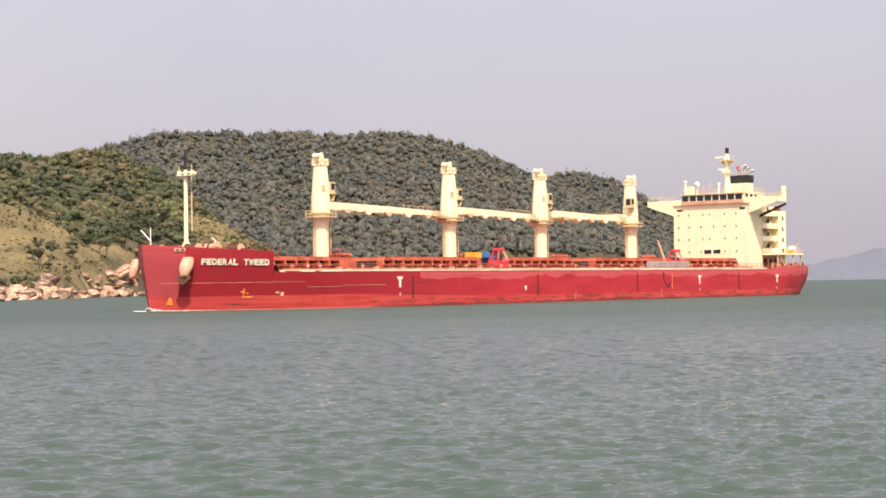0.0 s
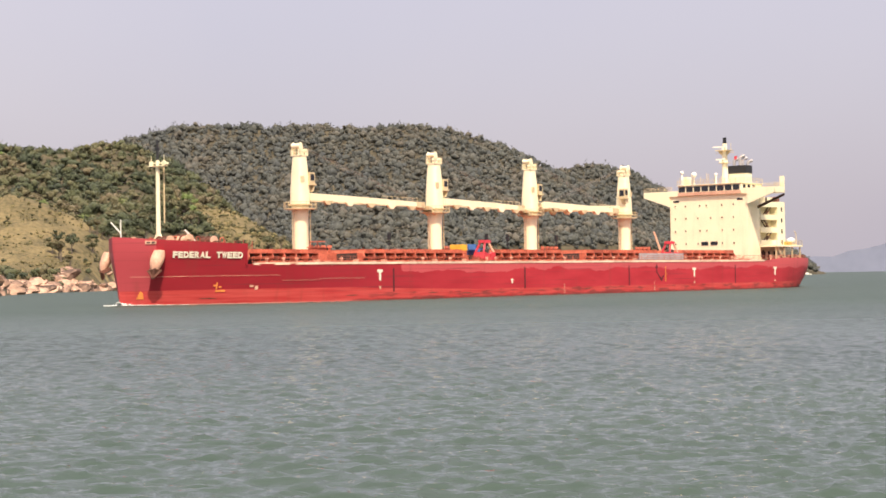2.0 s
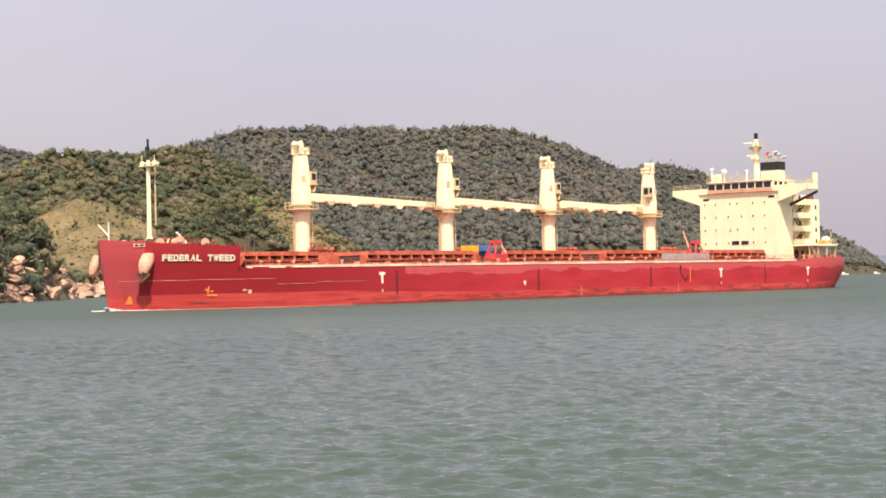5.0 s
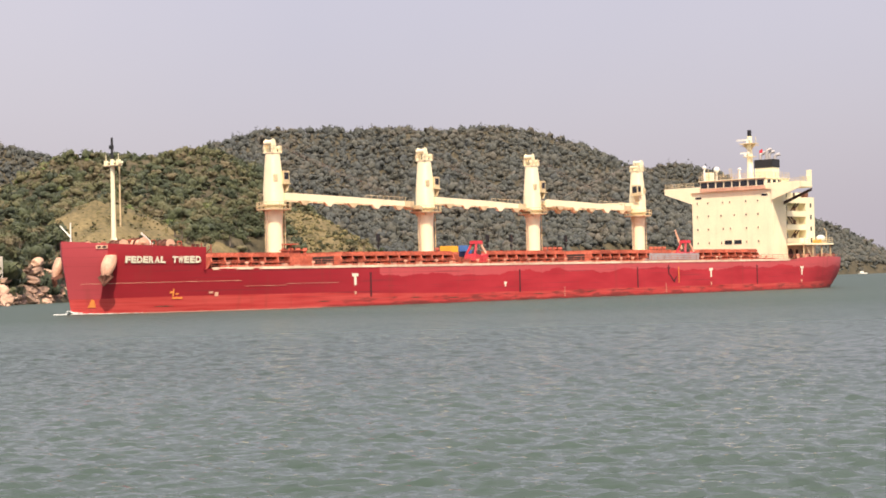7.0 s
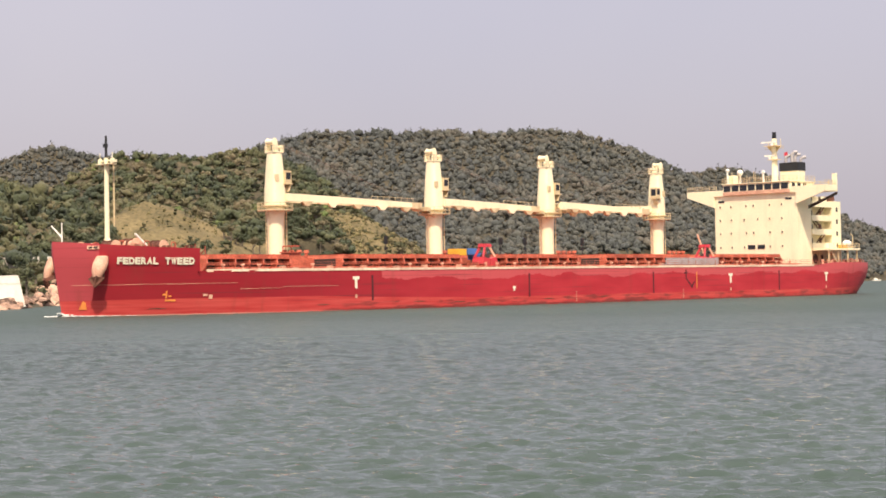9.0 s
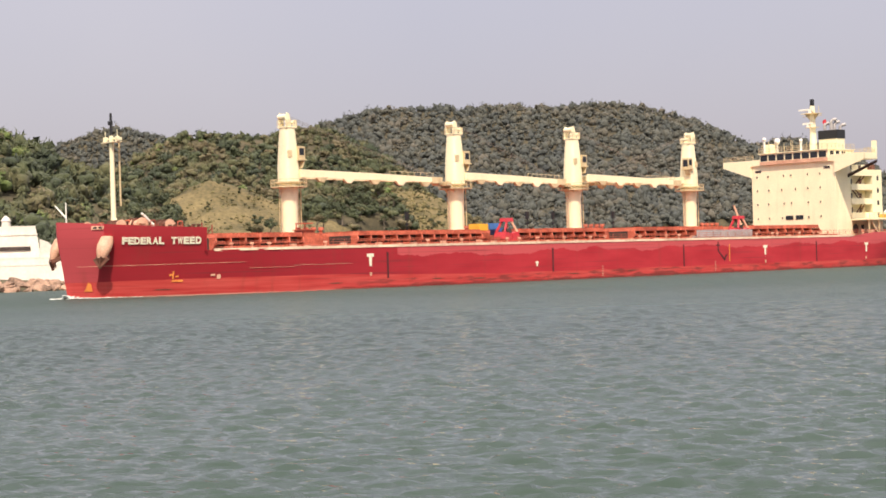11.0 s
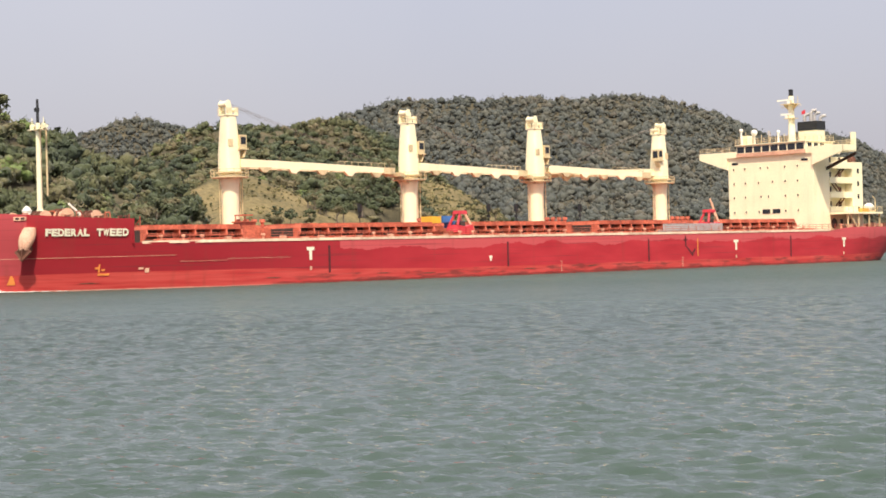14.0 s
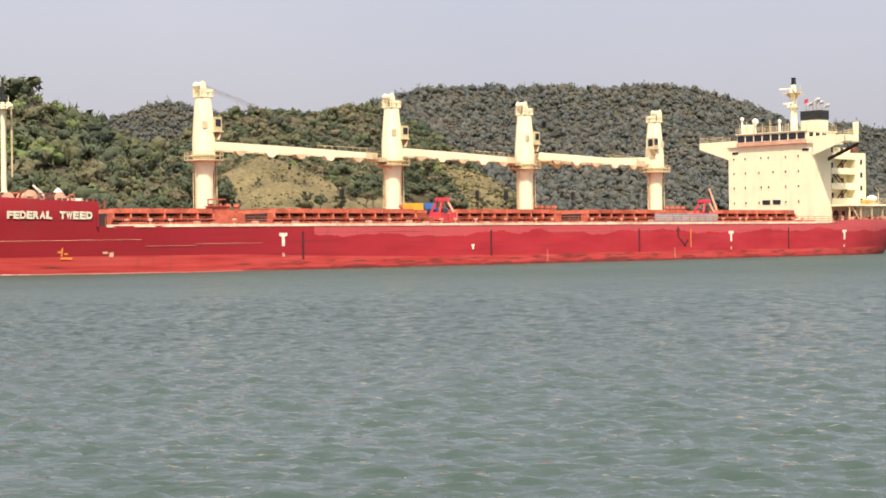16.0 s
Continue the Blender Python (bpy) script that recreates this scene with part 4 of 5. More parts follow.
def foremast():
    bl = Build()
    bl.lathe(-8.9, 0, [(0.70, 7.7), (0.45, 9.2), (0.34, 10.2), (0.29, 20.0), (0.27, 21.2)], 14)
    mast_ = part("foremast", bl, CREAM, ship, "cream tubular foremast", smooth=40)
    bl = Build()
    bl.tube((-8.9, 0, 21.2), (-8.9, 0, 24.2), 0.2, 0.16, 8)
    bl.box(-9.1, -8.5, -0.15, 0.15, 22.6, 23.1)
    part("mast_pole", bl, BLACK, mast_, "black mast pole with a lamp")
    bl = Build()
    bl.box(-9.5, -8.3, -1.5, 1.5, 20.3, 20.42)
    bl.tube((-8.9, -1.5, 20.8), (-8.9, 1.5, 20.8), 0.1, n=8)
    for y in (-1.4, 1.4):
        bl.box(-9.1, -8.7, y - 0.22, y + 0.22, 20.4, 21.1)
        bl.tube((-8.9, y, 21.0), (-8.9, y, 21.9), 0.05, n=6)
    bl.box(-9.0, -8.7, 1.4, 2.3, 20.5, 20.85)
    part("crosstree", bl, CREAM, mast_)
    bl = Build()
    bl.tube((-9.6, -0.55, 7.7), (-9.6, -0.55, 20.3), 0.07, n=6)
    bl.tube((-9.6, -0.95, 7.7), (-9.6, -0.95, 20.3), 0.07, n=6)
    for i in range(24):
        bl.tube((-9.6, -0.55, 8.2 + i * 0.5), (-9.6, -0.95, 8.2 + i * 0.5), 0.025, n=4)
    bl.tube((-10.0, 0.1, 12.0), (-10.0, 0.1, 20.3), 0.12, n=6)
    part("mast_ladder", bl, CREAM_WORN, mast_)
    bl = Build()
    bl.beam((-8.9, 0.0, 10.5), (-8.9, 2.0, 7.7), 0.5, 0.3)
    bl.beam((-8.9, 0.0, 10.5), (-8.9, -2.0, 7.7), 0.5, 0.3)
    part("mast_brace", bl, CREAM, mast_)


foremast()


# ---- hatches
HATCHES = [(-19.5, -34.5, 7.5), (-43.0, -68.0, 9.2), (-76.0, -96.5, 9.2), (-104.0, -128.5, 9.2), (-136.0, -158.0, 9.2)]


def hatch(x0, x1, w):
    bl = Build()
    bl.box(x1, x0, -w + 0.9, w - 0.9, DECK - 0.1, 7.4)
    # coaming in near-black: the shade under the cover edge put into its colour
    root = part("hatch", bl, DARK, ship, "hatch coaming, darkened for the shade under the cover edge")
    bl = Build()
    n = max(4, round((x0 - x1) / 2.6))
    for i in range(n + 1):
        x = x0 + (x1 - x0) * i / n
        for s in (1, -1):
            bl.plate([(x - 0.1, s * (w - 1.0), 7.38), (x - 0.1, s * (w + 0.40), 7.38), (x + 0.15, s * (w + 0.85), 6.75), (x + 0.15, s * (w - 0.2), DECK), (x - 0.1, s * (w - 1.0), DECK)], (0.2, 0, 0))
    for s in (1, -1):
        y0, y1 = (w + 0.1, w + 0.9) if s > 0 else (-w - 0.9, -w - 0.1)
        bl.box(x1 - 0.2, x0 + 0.2, y0, y1, 6.66, 6.78)
    part("coaming_stay", bl, HATCH_RED, root)
    k = 4
    for i in range(k):
        a, c = x0 + (x1 - x0) * i / k, x0 + (x1 - x0) * (i + 1) / k
        bl = Build()
        prof, m = [(c + 0.06, 7.42), (a - 0.06, 7.42)], 5
        for j in reversed(range(m)):
            xx = c + 0.4 + (a - c - 0.8) * j / (m - 1)
            prof += [(xx + 0.12, 7.90), (xx + 0.12, 8.04), (xx - 0.12, 8.04), (xx - 0.12, 7.90)]
        bl.plate([(px, -w - 0.35, pz) for px, pz in prof], (0, 2 * w + 0.7, 0))
        part("hatch_cover", bl, HATCH_RED, root, "orange-red ribbed steel hatch cover")


for h in HATCHES:
    hatch(*h)
# side pipes and walkway between coamings and rail
b = Build()
for y, z, r in ((11.6, 6.05, 0.14), (12.1, 6.0, 0.10), (12.6, 6.15, 0.07)):
    b.tube((-18, y, z), (-160, y, z), r, n=8)
for i in range(36):
    x = -19 - i * 3.9
    b.box(x - 0.1, x + 0.1, 11.3, 12.9, DECK - 0.05, 6.25)
part("deck_pipe", b, HATCH_RED, ship, "rust-red deck pipes on low brackets")
rng_v = random.Random(4)
for i in range(44):
    x, y = -18 - i * 3.2, rng_v.uniform(12.9, 14.2)
    b = Build()
    if rng_v.random() < 0.5:
        b.lathe(x, y, [(0.14, DECK - 0.05), (0.14, 6.35), (0.30, 6.4), (0.26, 6.65)], 10)
        part("deck_vent", b, PINK, ship, "small faded mushroom vent", smooth=40)
    else:
        b.box(x - 0.35, x + 0.35, y - 0.3, y + 0.3, DECK - 0.05, 6.1 + 0.3 * rng_v.random())
        part("deck_locker", b, PINK, ship, "small faded deck locker")


# ---- cranes
def crane(x, aft, end_x, y_off=0.0):
    d = -1 if aft else 1
    bl = Build()
    bl.lathe(x, 0, [(1.22, DECK - 0.1), (1.22, 12.6), (1.26, 13.4), (1.42, 14.6), (1.42, 15.2)], 24)
    root = part("deck_crane", bl, CREAM, ship, "cream cylindrical crane pedestal", smooth=40)
    bl = Build()
    bl.lathe(x, 0, [(1.6, 15.1), (1.9, 15.3), (1.9, 15.45), (1.6, 15.5)], 24)
    part("slew_ring", bl, CREAM_WORN, root)
    # lower walkway with rails
    bl = Build()
    ring = [(x + 2.6 * math.cos(a), 2.6 * math.sin(a), 14.75) for a in (math.pi * 2 * i / 16 for i in range(17))]
    bl.lathe(x, 0, [(1.4, 14.6), (2.6, 14.6), (2.6, 14.75), (1.4, 14.75)], 16)
    for p, q in zip(ring, ring[1:]):
        for hh in (0.5, 1.0):
            bl.tube((p[0], p[1], p[2] + hh), (q[0], q[1], q[2] + hh), 0.04, n=5)
        bl.tube(p, (p[0], p[1], p[2] + 1.0), 0.045, n=5)
    part("crane_walkway", bl, CREAM_WORN, root, "stained walkway and rails round the crane")
    # housing: tapered, rounded-corner tower
    bl = Build()
    prof = [(15.5, 1.26, 1.34), (17.5, 1.26, 1.34), (21.0, 1.04, 1.12), (23.2, 0.86, 0.95)]
    vs, fs = [], []
    n = 16
    for z, hx, hy in prof:
        for i in range(n):
            a = 2 * math.pi * (i + 0.5) / n
            c, s = math.cos(a), math.sin(a)
            e = 0.45
            vs.append((x + hx * math.copysign(abs(c) ** e, c), hy * math.copysign(abs(s) ** e, s), z))
    for j in range(len(prof) - 1):
        fs += [(j * n + i, j * n + (i + 1) % n, (j + 1) * n + (i + 1) % n, (j + 1) * n + i) for i in range(n)]
    fs += [tuple(range(n)), tuple(range((len(prof) - 1) * n, len(prof) * n))]
    bl.add(vs, fs)
    house = part("crane_house", bl, CREAM, root, "tapered cream crane tower", smooth=35)
    # head: sheave cheeks
    bl = Build()
    for y in (-0.8, 0.8):
        bl.plate([(x - d * 0.95, y - 0.1, 23.1), (x + d * 0.1, y - 0.1, 23.1), (x - d * 0.05, y - 0.1, 24.3), (x - d * 0.25, y - 0.1, 25.15), (x - d * 0.65, y - 0.1, 25.3), (x - d * 0.95, y - 0.1, 24.3)], (0, 0.2, 0))
        bl.plate([(x + d * 0.4, y - 0.1, 23.1), (x + d * 1.05, y - 0.1, 23.1), (x + d * 1.0, y - 0.1, 24.1), (x + d * 0.65, y - 0.1, 24.3)], (0, 0.2, 0))
    bl.tube((x - d * 0.65, -0.85, 24.7), (x - d * 0.65, 0.85, 24.7), 0.42, n=14)
    bl.tube((x + d * 0.75, -0.85, 23.9), (x + d * 0.75, 0.85, 23.9), 0.3, n=14)
    bl.box(x - 0.95, x + 0.95, -1.05, 1.05, 23.15, 23.3)
    part("crane_head", bl, CREAM, root, "twin sheave brackets on the tower head", smooth=40)
    bl = Build()
    hr = [(x - 0.95, -1.05, 23.3), (x + 0.95, -1.05, 23.3), (x + 0.95, 1.05, 23.3), (x - 0.95, 1.05, 23.3), (x - 0.95, -1.05, 23.3)]
    for p, q in zip(hr, hr[1:]):
        for hh in (0.45, 0.9):
            bl.tube((p[0], p[1], p[2] + hh), (q[0], q[1], q[2] + hh), 0.035, n=5)
        bl.tube(p, (p[0], p[1], p[2] + 0.9), 0.04, n=5)
    part("crane_head_rail", bl, CREAM_WORN, root)
    # cab, ladders
    bl = Build()
    cx = x + d * 1.35
    bl.box(cx - 0.6, cx + 0.6, 0.1, 1.5, 18.6, 20.5)
    bl.box(cx - 0.75, cx + 0.75, -0.1, 1.7, 18.45, 18.6)
    bl.beam((x + d * 1.4, 1.0, 17.4), (cx + d * 0.5, 1.0, 18.5), 1.0, 0.2)
    cab = part("operator_cab", bl, CREAM_WORN, root, "small boxy operator cab")
    bl = Build()
    bl.box(cx - 0.42, cx + 0.42, 1.5, 1.53, 19.2, 20.2)
    side_x = cx + d * 0.6
    bl.box(min(side_x, side_x + d * 0.03), max(side_x, side_x + d * 0.03), 0.3, 1.3, 19.0, 20.2)
    part("cab_window", bl, GLASS, root)
    bl = Build()
    bl.box(x - d * 0.6 - 0.35, x - d * 0.6 + 0.35, 1.05, 1.30, 18.9, 19.9)
    part("crane_door", bl, CREAM_WORN, root)
    bl = Build()
    for yy in (-0.25, 0.25):
        bl.tube((x + 1.6, yy, DECK), (x + 1.6, yy, 14.7), 0.05, n=5)
        bl.tube((x - 1.6, yy + 0.4, DECK), (x - 1.6, yy + 0.4, 14.7), 0.08, n=5)
    for i in range(22):
        bl.tube((x + 1.6, -0.25, 6.0 + 0.4 * i), (x + 1.6, 0.25, 6.0 + 0.4 * i), 0.025, n=4)
    part("crane_ladder", bl, CREAM_WORN, root)
    # jib: a pair of box girders with cross ties
    bl = Build()
    z0, z1 = 16.6, 15.95
    xa, xb = x + d * 1.1, end_x
    for s in (-1, 1):
        bl.beam((xa, y_off + s * 1.2, z0), ((xa + xb) / 2, y_off + s * 1.0, (z0 + z1) / 2), 0.55, 1.15, 0.5, 1.05)
        bl.beam(((xa + xb) / 2, y_off + s * 1.0, (z0 + z1) / 2), (xb, y_off + s * 0.6, z1), 0.5, 1.05, 0.4, 0.7)
    m = 9
    for i in range(m):
        t = (i + 0.5) / m
        hw = 1.3 - 0.65 * t
        xx, zz = xa + (xb - xa) * t, z0 + (z1 - z0) * t
        bl.box(xx - 0.22, xx + 0.22, y_off - hw, y_off + hw, zz - 0.3, zz + 0.3)
    part("jib", bl, CREAM, root, "long cream box-girder jib resting level")
    for i in range(5):
        t = 0.14 + 0.18 * i
        xx, zz = xa + (xb - xa) * t, z0 + (z1 - z0) * t
        bl = Build()
        bl.plate([(xx - 1.1, y_off + 1.0, zz - 0.45), (xx + 1.1, y_off + 1.0, zz - 0.45), (xx + 0.5, y_off + 1.0, zz - 1.05), (xx - 0.3, y_off + 1.0, zz - 1.15)], (0, 0.45, 0))
        part("jib_lamp", bl, CREAM if i % 2 else CREAM_WORN, root, "cream lamp bracket under the jib")
    bl = Build()
    for i in range(8):
        t = 0.62 + 0.045 * i
        xx, zz = xa + (xb - xa) * t, z0 + (z1 - z0) * t
        bl.tube((xx, y_off + 0.7, zz + 0.4), (xx, y_off + 0.7, zz + 1.0), 0.035, n=5)
    bl.tube((xa + (xb - xa) * 0.62, y_off + 0.7, z0 + (z1 - z0) * 0.62 + 1.0), (xa + (xb - xa) * 0.94, y_off + 0.7, z1 + 1.05), 0.035, n=5)
    part("jib_rail", bl, CREAM_WORN, root)
    bl = Build()
    bl.tube((xb - d * 0.5, y_off - 0.7, z1 - 0.3), (xb - d * 0.5, y_off + 0.7, z1 - 0.3), 0.5, n=12)
    part("jib_sheave", bl, CREAM_WORN, root, smooth=40)
    bl = Build()
    bl.box(min(xb, xb - d * 2.2), max(xb, xb - d * 2.2), y_off - 0.9, y_off + 0.9, z1 - 0.5, z1 + 0.45)
    part("jib_head", bl, CREAM_WORN, root, "stained jib head with sheaves")
    for s in (-0.5, -0.2, 0.2, 0.5):
        bl = Build()
        bl.tube((x - d * 0.3, s, 24.9), (xb - d * 1.0, y_off + s, z1 + 0.5), 0.017, n=4)
        part("luffing_wire", bl, ROPE, root, "thin steel luffing wire")
    for s in (-0.35, 0.35):
        bl = Build()
        bl.tube((x + d * 1.0, s, 24.2), (xb - d * 4.0, y_off + s, z1 + 0.6), 0.013, n=4)
        part("hoist_wire", bl, ROPE, root)
    return root


crane(-38.6, True, -68.5)
crane(-72.1, True, -97.2)
crane(-99.9, True, -126.5, 1.2)
crane(-131.4, False, -104.0, -1.6)
# jib rests on the crane behind
for x in (-69.6, -97.6):
    b = Build()
    b.beam((x, 0, 15.6), (x - 1.6, 0, 14.2), 2.0, 0.35)
    b.box(x - 0.3, x + 0.6, -1.4, 1.4, 15.1, 15.6)
    part("jib_rest", b, CREAM_WORN, ship)


# ---- grabs and gear on deck
def grab(x, y, s=1.0):
    """A closed cargo grab standing on deck: two red shells, frame and head."""
    z = DECK - 0.05
    bl = Build()
    bl.box(x - 0.9 * s, x + 0.9 * s, y - 0.8 * s, y + 0.8 * s, z + 3.7 * s, z + 4.25 * s, taper=0.1 * s)
    g = part("cargo_grab", bl, BRIGHT_RED, ship, "head of a bright red cargo grab standing on deck")
    for d in (-1, 1):
        bl = Build()
        bl.plate([(x, y - 1.3 * s, z), (x + d * 1.9 * s, y - 1.3 * s, z + 0.8 * s), (x + d * 1.5 * s, y - 1.3 * s, z + 2.0 * s), (x + d * 0.2 * s, y - 1.3 * s, z + 1.7 * s)], (0, 2.6 * s, 0))
        part("grab_shell", bl, BRIGHT_RED, g, "scuffed red grab shell")
        for yy in (-1.0, 1.0):
            bl = Build()
            bl.beam((x + d * 1.5 * s, y + yy * s, z + 1.9 * s), (x + d * 0.4 * s, y + yy * 0.5 * s, z + 4.0 * s), 0.28 * s, 0.32 * s)
            part("grab_arm", bl, PINK if d < 0 else BRIGHT_RED, g)
    bl = Build()
    bl.tube((x, y - 0.7 * s, z + 2.1 * s), (x, y + 0.7 * s, z + 2.1 * s), 0.5 * s, n=12)
    part("grab_sheave", bl, DARK, g, smooth=40)
    for dx in (-2.6, 2.6):
        bl = Build()
        bl.box(x + dx * s - 0.4, x + dx * s + 0.4, y - 0.6, y + 0.6, z, z + 1.0)
        part("grab_chock", bl, DECK_RED, g)


grab(-71.5, 11.4, 0.92)
grab(-131.5, 10.5, 0.95)
b = Build()
b.box(-70.6, -68.6, 6.2, 8.4, 7.9, 8.9)
part("deck_box", b, YELLOW, ship, "yellow storage box on the hatch")
b = Build()
b.box(-73.0, -70.9, 6.2, 8.4, 8.0, 8.95)
part("deck_box", b, BLUE, ship, "blue tarpaulin-covered box")
b = Build()
b.box(-75.2, -73.4, 6.0, 8.6, 7.2, 8.2)
part("deck_box", b, BLUE, ship, "blue tarpaulin-covered box")
# stowed gangway
b = Build()
b.box(-129.0, -113.5, 14.0, 15.2, 6.0, 6.25)
for i in range(21):
    x = -129.0 + 15.5 * i / 20
    b.tube((x, 15.15, 6.2), (x, 15.15, 7.2), 0.06, n=5)
for z in (6.7, 7.2):
    b.tube((-129, 15.15, z), (-113.5, 15.15, z), 0.06, n=6)
for x in (-127, -121, -115):
    b.box(x - 0.15, x + 0.15, 14.2, 15.0, DECK - 0.05, 6.05)
b.box(-129.0, -113.5, 15.16, 15.22, 6.2, 7.1)
part("gangway", b, GREY, ship, "grey aluminium gangway stowed along the rail")
# floodlight posts with dark heads beside the hatches
for x, y in ((-69.0, -8.0), (-98.0, -9.0), (-104.5, -9.0), (-120.5, -9.0)):
    b = Build()
    b.tube((x, y, DECK), (x, y, 10.2), 0.09, n=6)
    b.box(x - 0.25, x + 0.25, y - 0.25, y + 0.25, 10.1, 11.4)
    b.box(x - 0.2, x + 0.2, y - 0.2, y + 0.2, 9.2, 9.6)
    part("vent_post", b, BLACK, ship, "thin post with a dark vent head")
b = Build()
b.box(-37.6, -35.6, 4.6, 6.6, DECK - 0.05, 8.3)
b.box(-37.8, -35.4, 4.4, 6.8, 8.3, 8.45)
b.beam((-37.4, 4.8, 8.4), (-37.4, 4.8, 9.3), 0.12, 0.12)
b.beam((-35.8, 4.8, 8.4), (-35.8, 4.8, 9.3), 0.12, 0.12)
b.box(-37.5, -35.7, 4.7, 6.5, 9.2, 9.35)
part("mast_house", b, HATCH_RED, ship, "small red deck locker house")
for x, y0, y1 in ((-38.6, -4, 5), (-72.1, -5, 5), (-99.9, -5, 5), (-131.4, -5, 5)):
    b = Build()
    b.box(x - 3.0, x + 3.0, y0, y1, DECK - 0.05, 7.6)
    for k in range(4):
        b.lathe(x - 2.2 + 1.4 * k, y1 - 0.8, [(0.22, 7.5), (0.22, 8.3), (0.42, 8.35), (0.36, 8.75)], 10)
    part("crane_house_base", b, HATCH_RED, ship, "red winch house round the crane foot")


# ---- accommodation block
FRONT, BACK, SIDE = -163.9, -180.0, 9.6
b = Build()
b.box(FRONT - 5.2, FRONT, -SIDE, SIDE, DECK - 0.1, 20.1)
block = part("deckhouse", b, CREAM, ship, "cream six-storey accommodation block with small portholes")
b = Build()
b.box(BACK, FRONT - 5.1, -8.2, 8.0, DECK - 0.1, 19.6)
part("deckhouse_core", b, CREAM, block)
for k in range(4):
    z = 9.1 + 2.75 * k
    b = Build()
    b.box(FRONT - 12.6, FRONT - 5.15, 7.9, SIDE + 0.15, z, z + 0.22)
    b.box(FRONT - 12.6, FRONT - 5.15, SIDE + 0.05, SIDE + 0.15, z + 0.2, z + 1.15)
    part("side_balcony", b, CREAM, block, "cream side gallery with a solid rail")
    # door plates in near-black, the shade of the recess put into their colour
    for x in (FRONT - 7.6, FRONT - 10.9):
        b = Build()
        b.box(x - 0.45, x + 0.45, 7.98, 8.05, z + 0.2, z + 2.2)
        part("gallery_door", b, DARK, block, "open gallery door, near-black for the shade of the recess")
for k in range(3):
    z, d = 9.3 + 2.75 * k, 1 if k % 2 else -1
    b = Build()
    for dy in (0.0, 0.7):
        b.beam((FRONT - 8.9 - d * 1.6, SIDE - 1.0 + dy, z), (FRONT - 8.9 + d * 1.6, SIDE - 1.0 + dy, z + 2.6), 0.08, 0.28)
    for i in range(9):
        u = -1.4 + 0.35 * i
        b.box(FRONT - 8.9 + d * u - 0.12, FRONT - 8.9 + d * u + 0.12, SIDE - 1.0, SIDE - 0.3, z + 1.3 + u * 0.8125 - 0.02, z + 1.3 + u * 0.8125 + 0.02)
    part("gallery_ladder", b, RUST, block, "rusty sloping ladder between galleries")
b = Build()
b.tube((FRONT - 14.3, 7.0, 19.1), (FRONT - 14.3, 9.0, 19.1), 0.65, n=14)
b.box(FRONT - 15.0, FRONT - 13.6, 7.2, 8.8, 18.55, 18.9)
part("hose_reel", b, RUST, block, "dark rusty reel on the stair tower", smooth=40)
b = Build()
b.box(FRONT - 16.0, FRONT - 12.6, 6.0, SIDE + 0.1, DECK, 18.6)
part("stair_tower", b, CREAM, block, "cream stair tower at the after corner")
for k in range(4):
    b = Build()
    b.box(FRONT - 14.8, FRONT - 14.2, SIDE + 0.1, SIDE + 0.13, 9.3 + 2.4 * k, 10.2 + 2.4 * k)
    part("stair_window", b, GLASS, block)
# portholes on the front
for row, z in enumerate((17.9, 15.2, 12.5, 9.7)):
    ys = (-8.3, -5.7, -2.1, -0.4, 3.4, 6.2) if row % 2 == 0 else (-8.3, -5.6, -2.6, 0.6, 3.4, 6.2)
    for y in ys:
        b = Build()
        b.box(FRONT - 0.02, FRONT + 0.06, y - 0.27, y + 0.27, z - 0.31, z + 0.31)
        fr = part("porthole", b, CREAM, block)
        b = Build()
        b.box(FRONT + 0.06, FRONT + 0.075, y - 0.14, y + 0.14, z - 0.19, z + 0.19)
        part("porthole_glass", b, GLASS, fr)
for y in (-1.0, 1.3):
    b = Build()
    b.box(FRONT - 0.02, FRONT + 0.07, y - 0.85, y + 0.85, 9.3, 10.1)
    part("mess_window", b, GLASS, block, "wide dark window")
for y in (-8.0, 7.8):
    b = Build()
    b.box(FRONT - 0.02, FRONT + 0.07, y - 0.7, y + 0.7, 18.8, 19.2)
    part("slot_window", b, GLASS, block)
# bridge deck and wings
b = Build()
b.box(FRONT - 9.0, FRONT + 0.35, -SIDE, SIDE, 20.1, 21.3)
part("bridge_deck", b, CREAM, block)
for s in (1, -1):
    b = Build()
    b.plate([(FRONT + 0.35, s * SIDE, 21.3), (FRONT + 0.35, s * 16.2, 21.3), (FRONT + 0.35, s * 16.2, 20.1), (FRONT + 0.35, s * 15.0, 19.7), (FRONT + 0.35, s * SIDE, 17.9)], (-0.35, 0, 0))
    b.box(FRONT - 4.2, FRONT, min(s * SIDE, s * 16.2), max(s * SIDE, s * 16.2), 20.05, 20.25)
    b.box(FRONT - 4.2, FRONT - 4.05, min(s * SIDE, s * 16.2), max(s * SIDE, s * 16.2), 20.2, 21.3)
    b.box(FRONT - 4.2, FRONT + 0.3, min(s * 16.05, s * 16.2), max(s * 16.05, s * 16.2), 20.1, 21.3)
    part("bridge_wing", b, CREAM, block, "cream bridge wing on a sloping bracket")
rail("wing_rail", [(FRONT + 0.2, -16.1, 21.3), (FRONT + 0.2, -9.0, 21.3)], 0.9, CREAM_WORN, block, r=0.04)
rail("wing_rail", [(FRONT + 0.2, 16.1, 21.3), (FRONT - 4, 16.1, 21.3), (FRONT - 4, 9.0, 21.3)], 0.9, CREAM_WORN, block, r=0.04)
b = Build()
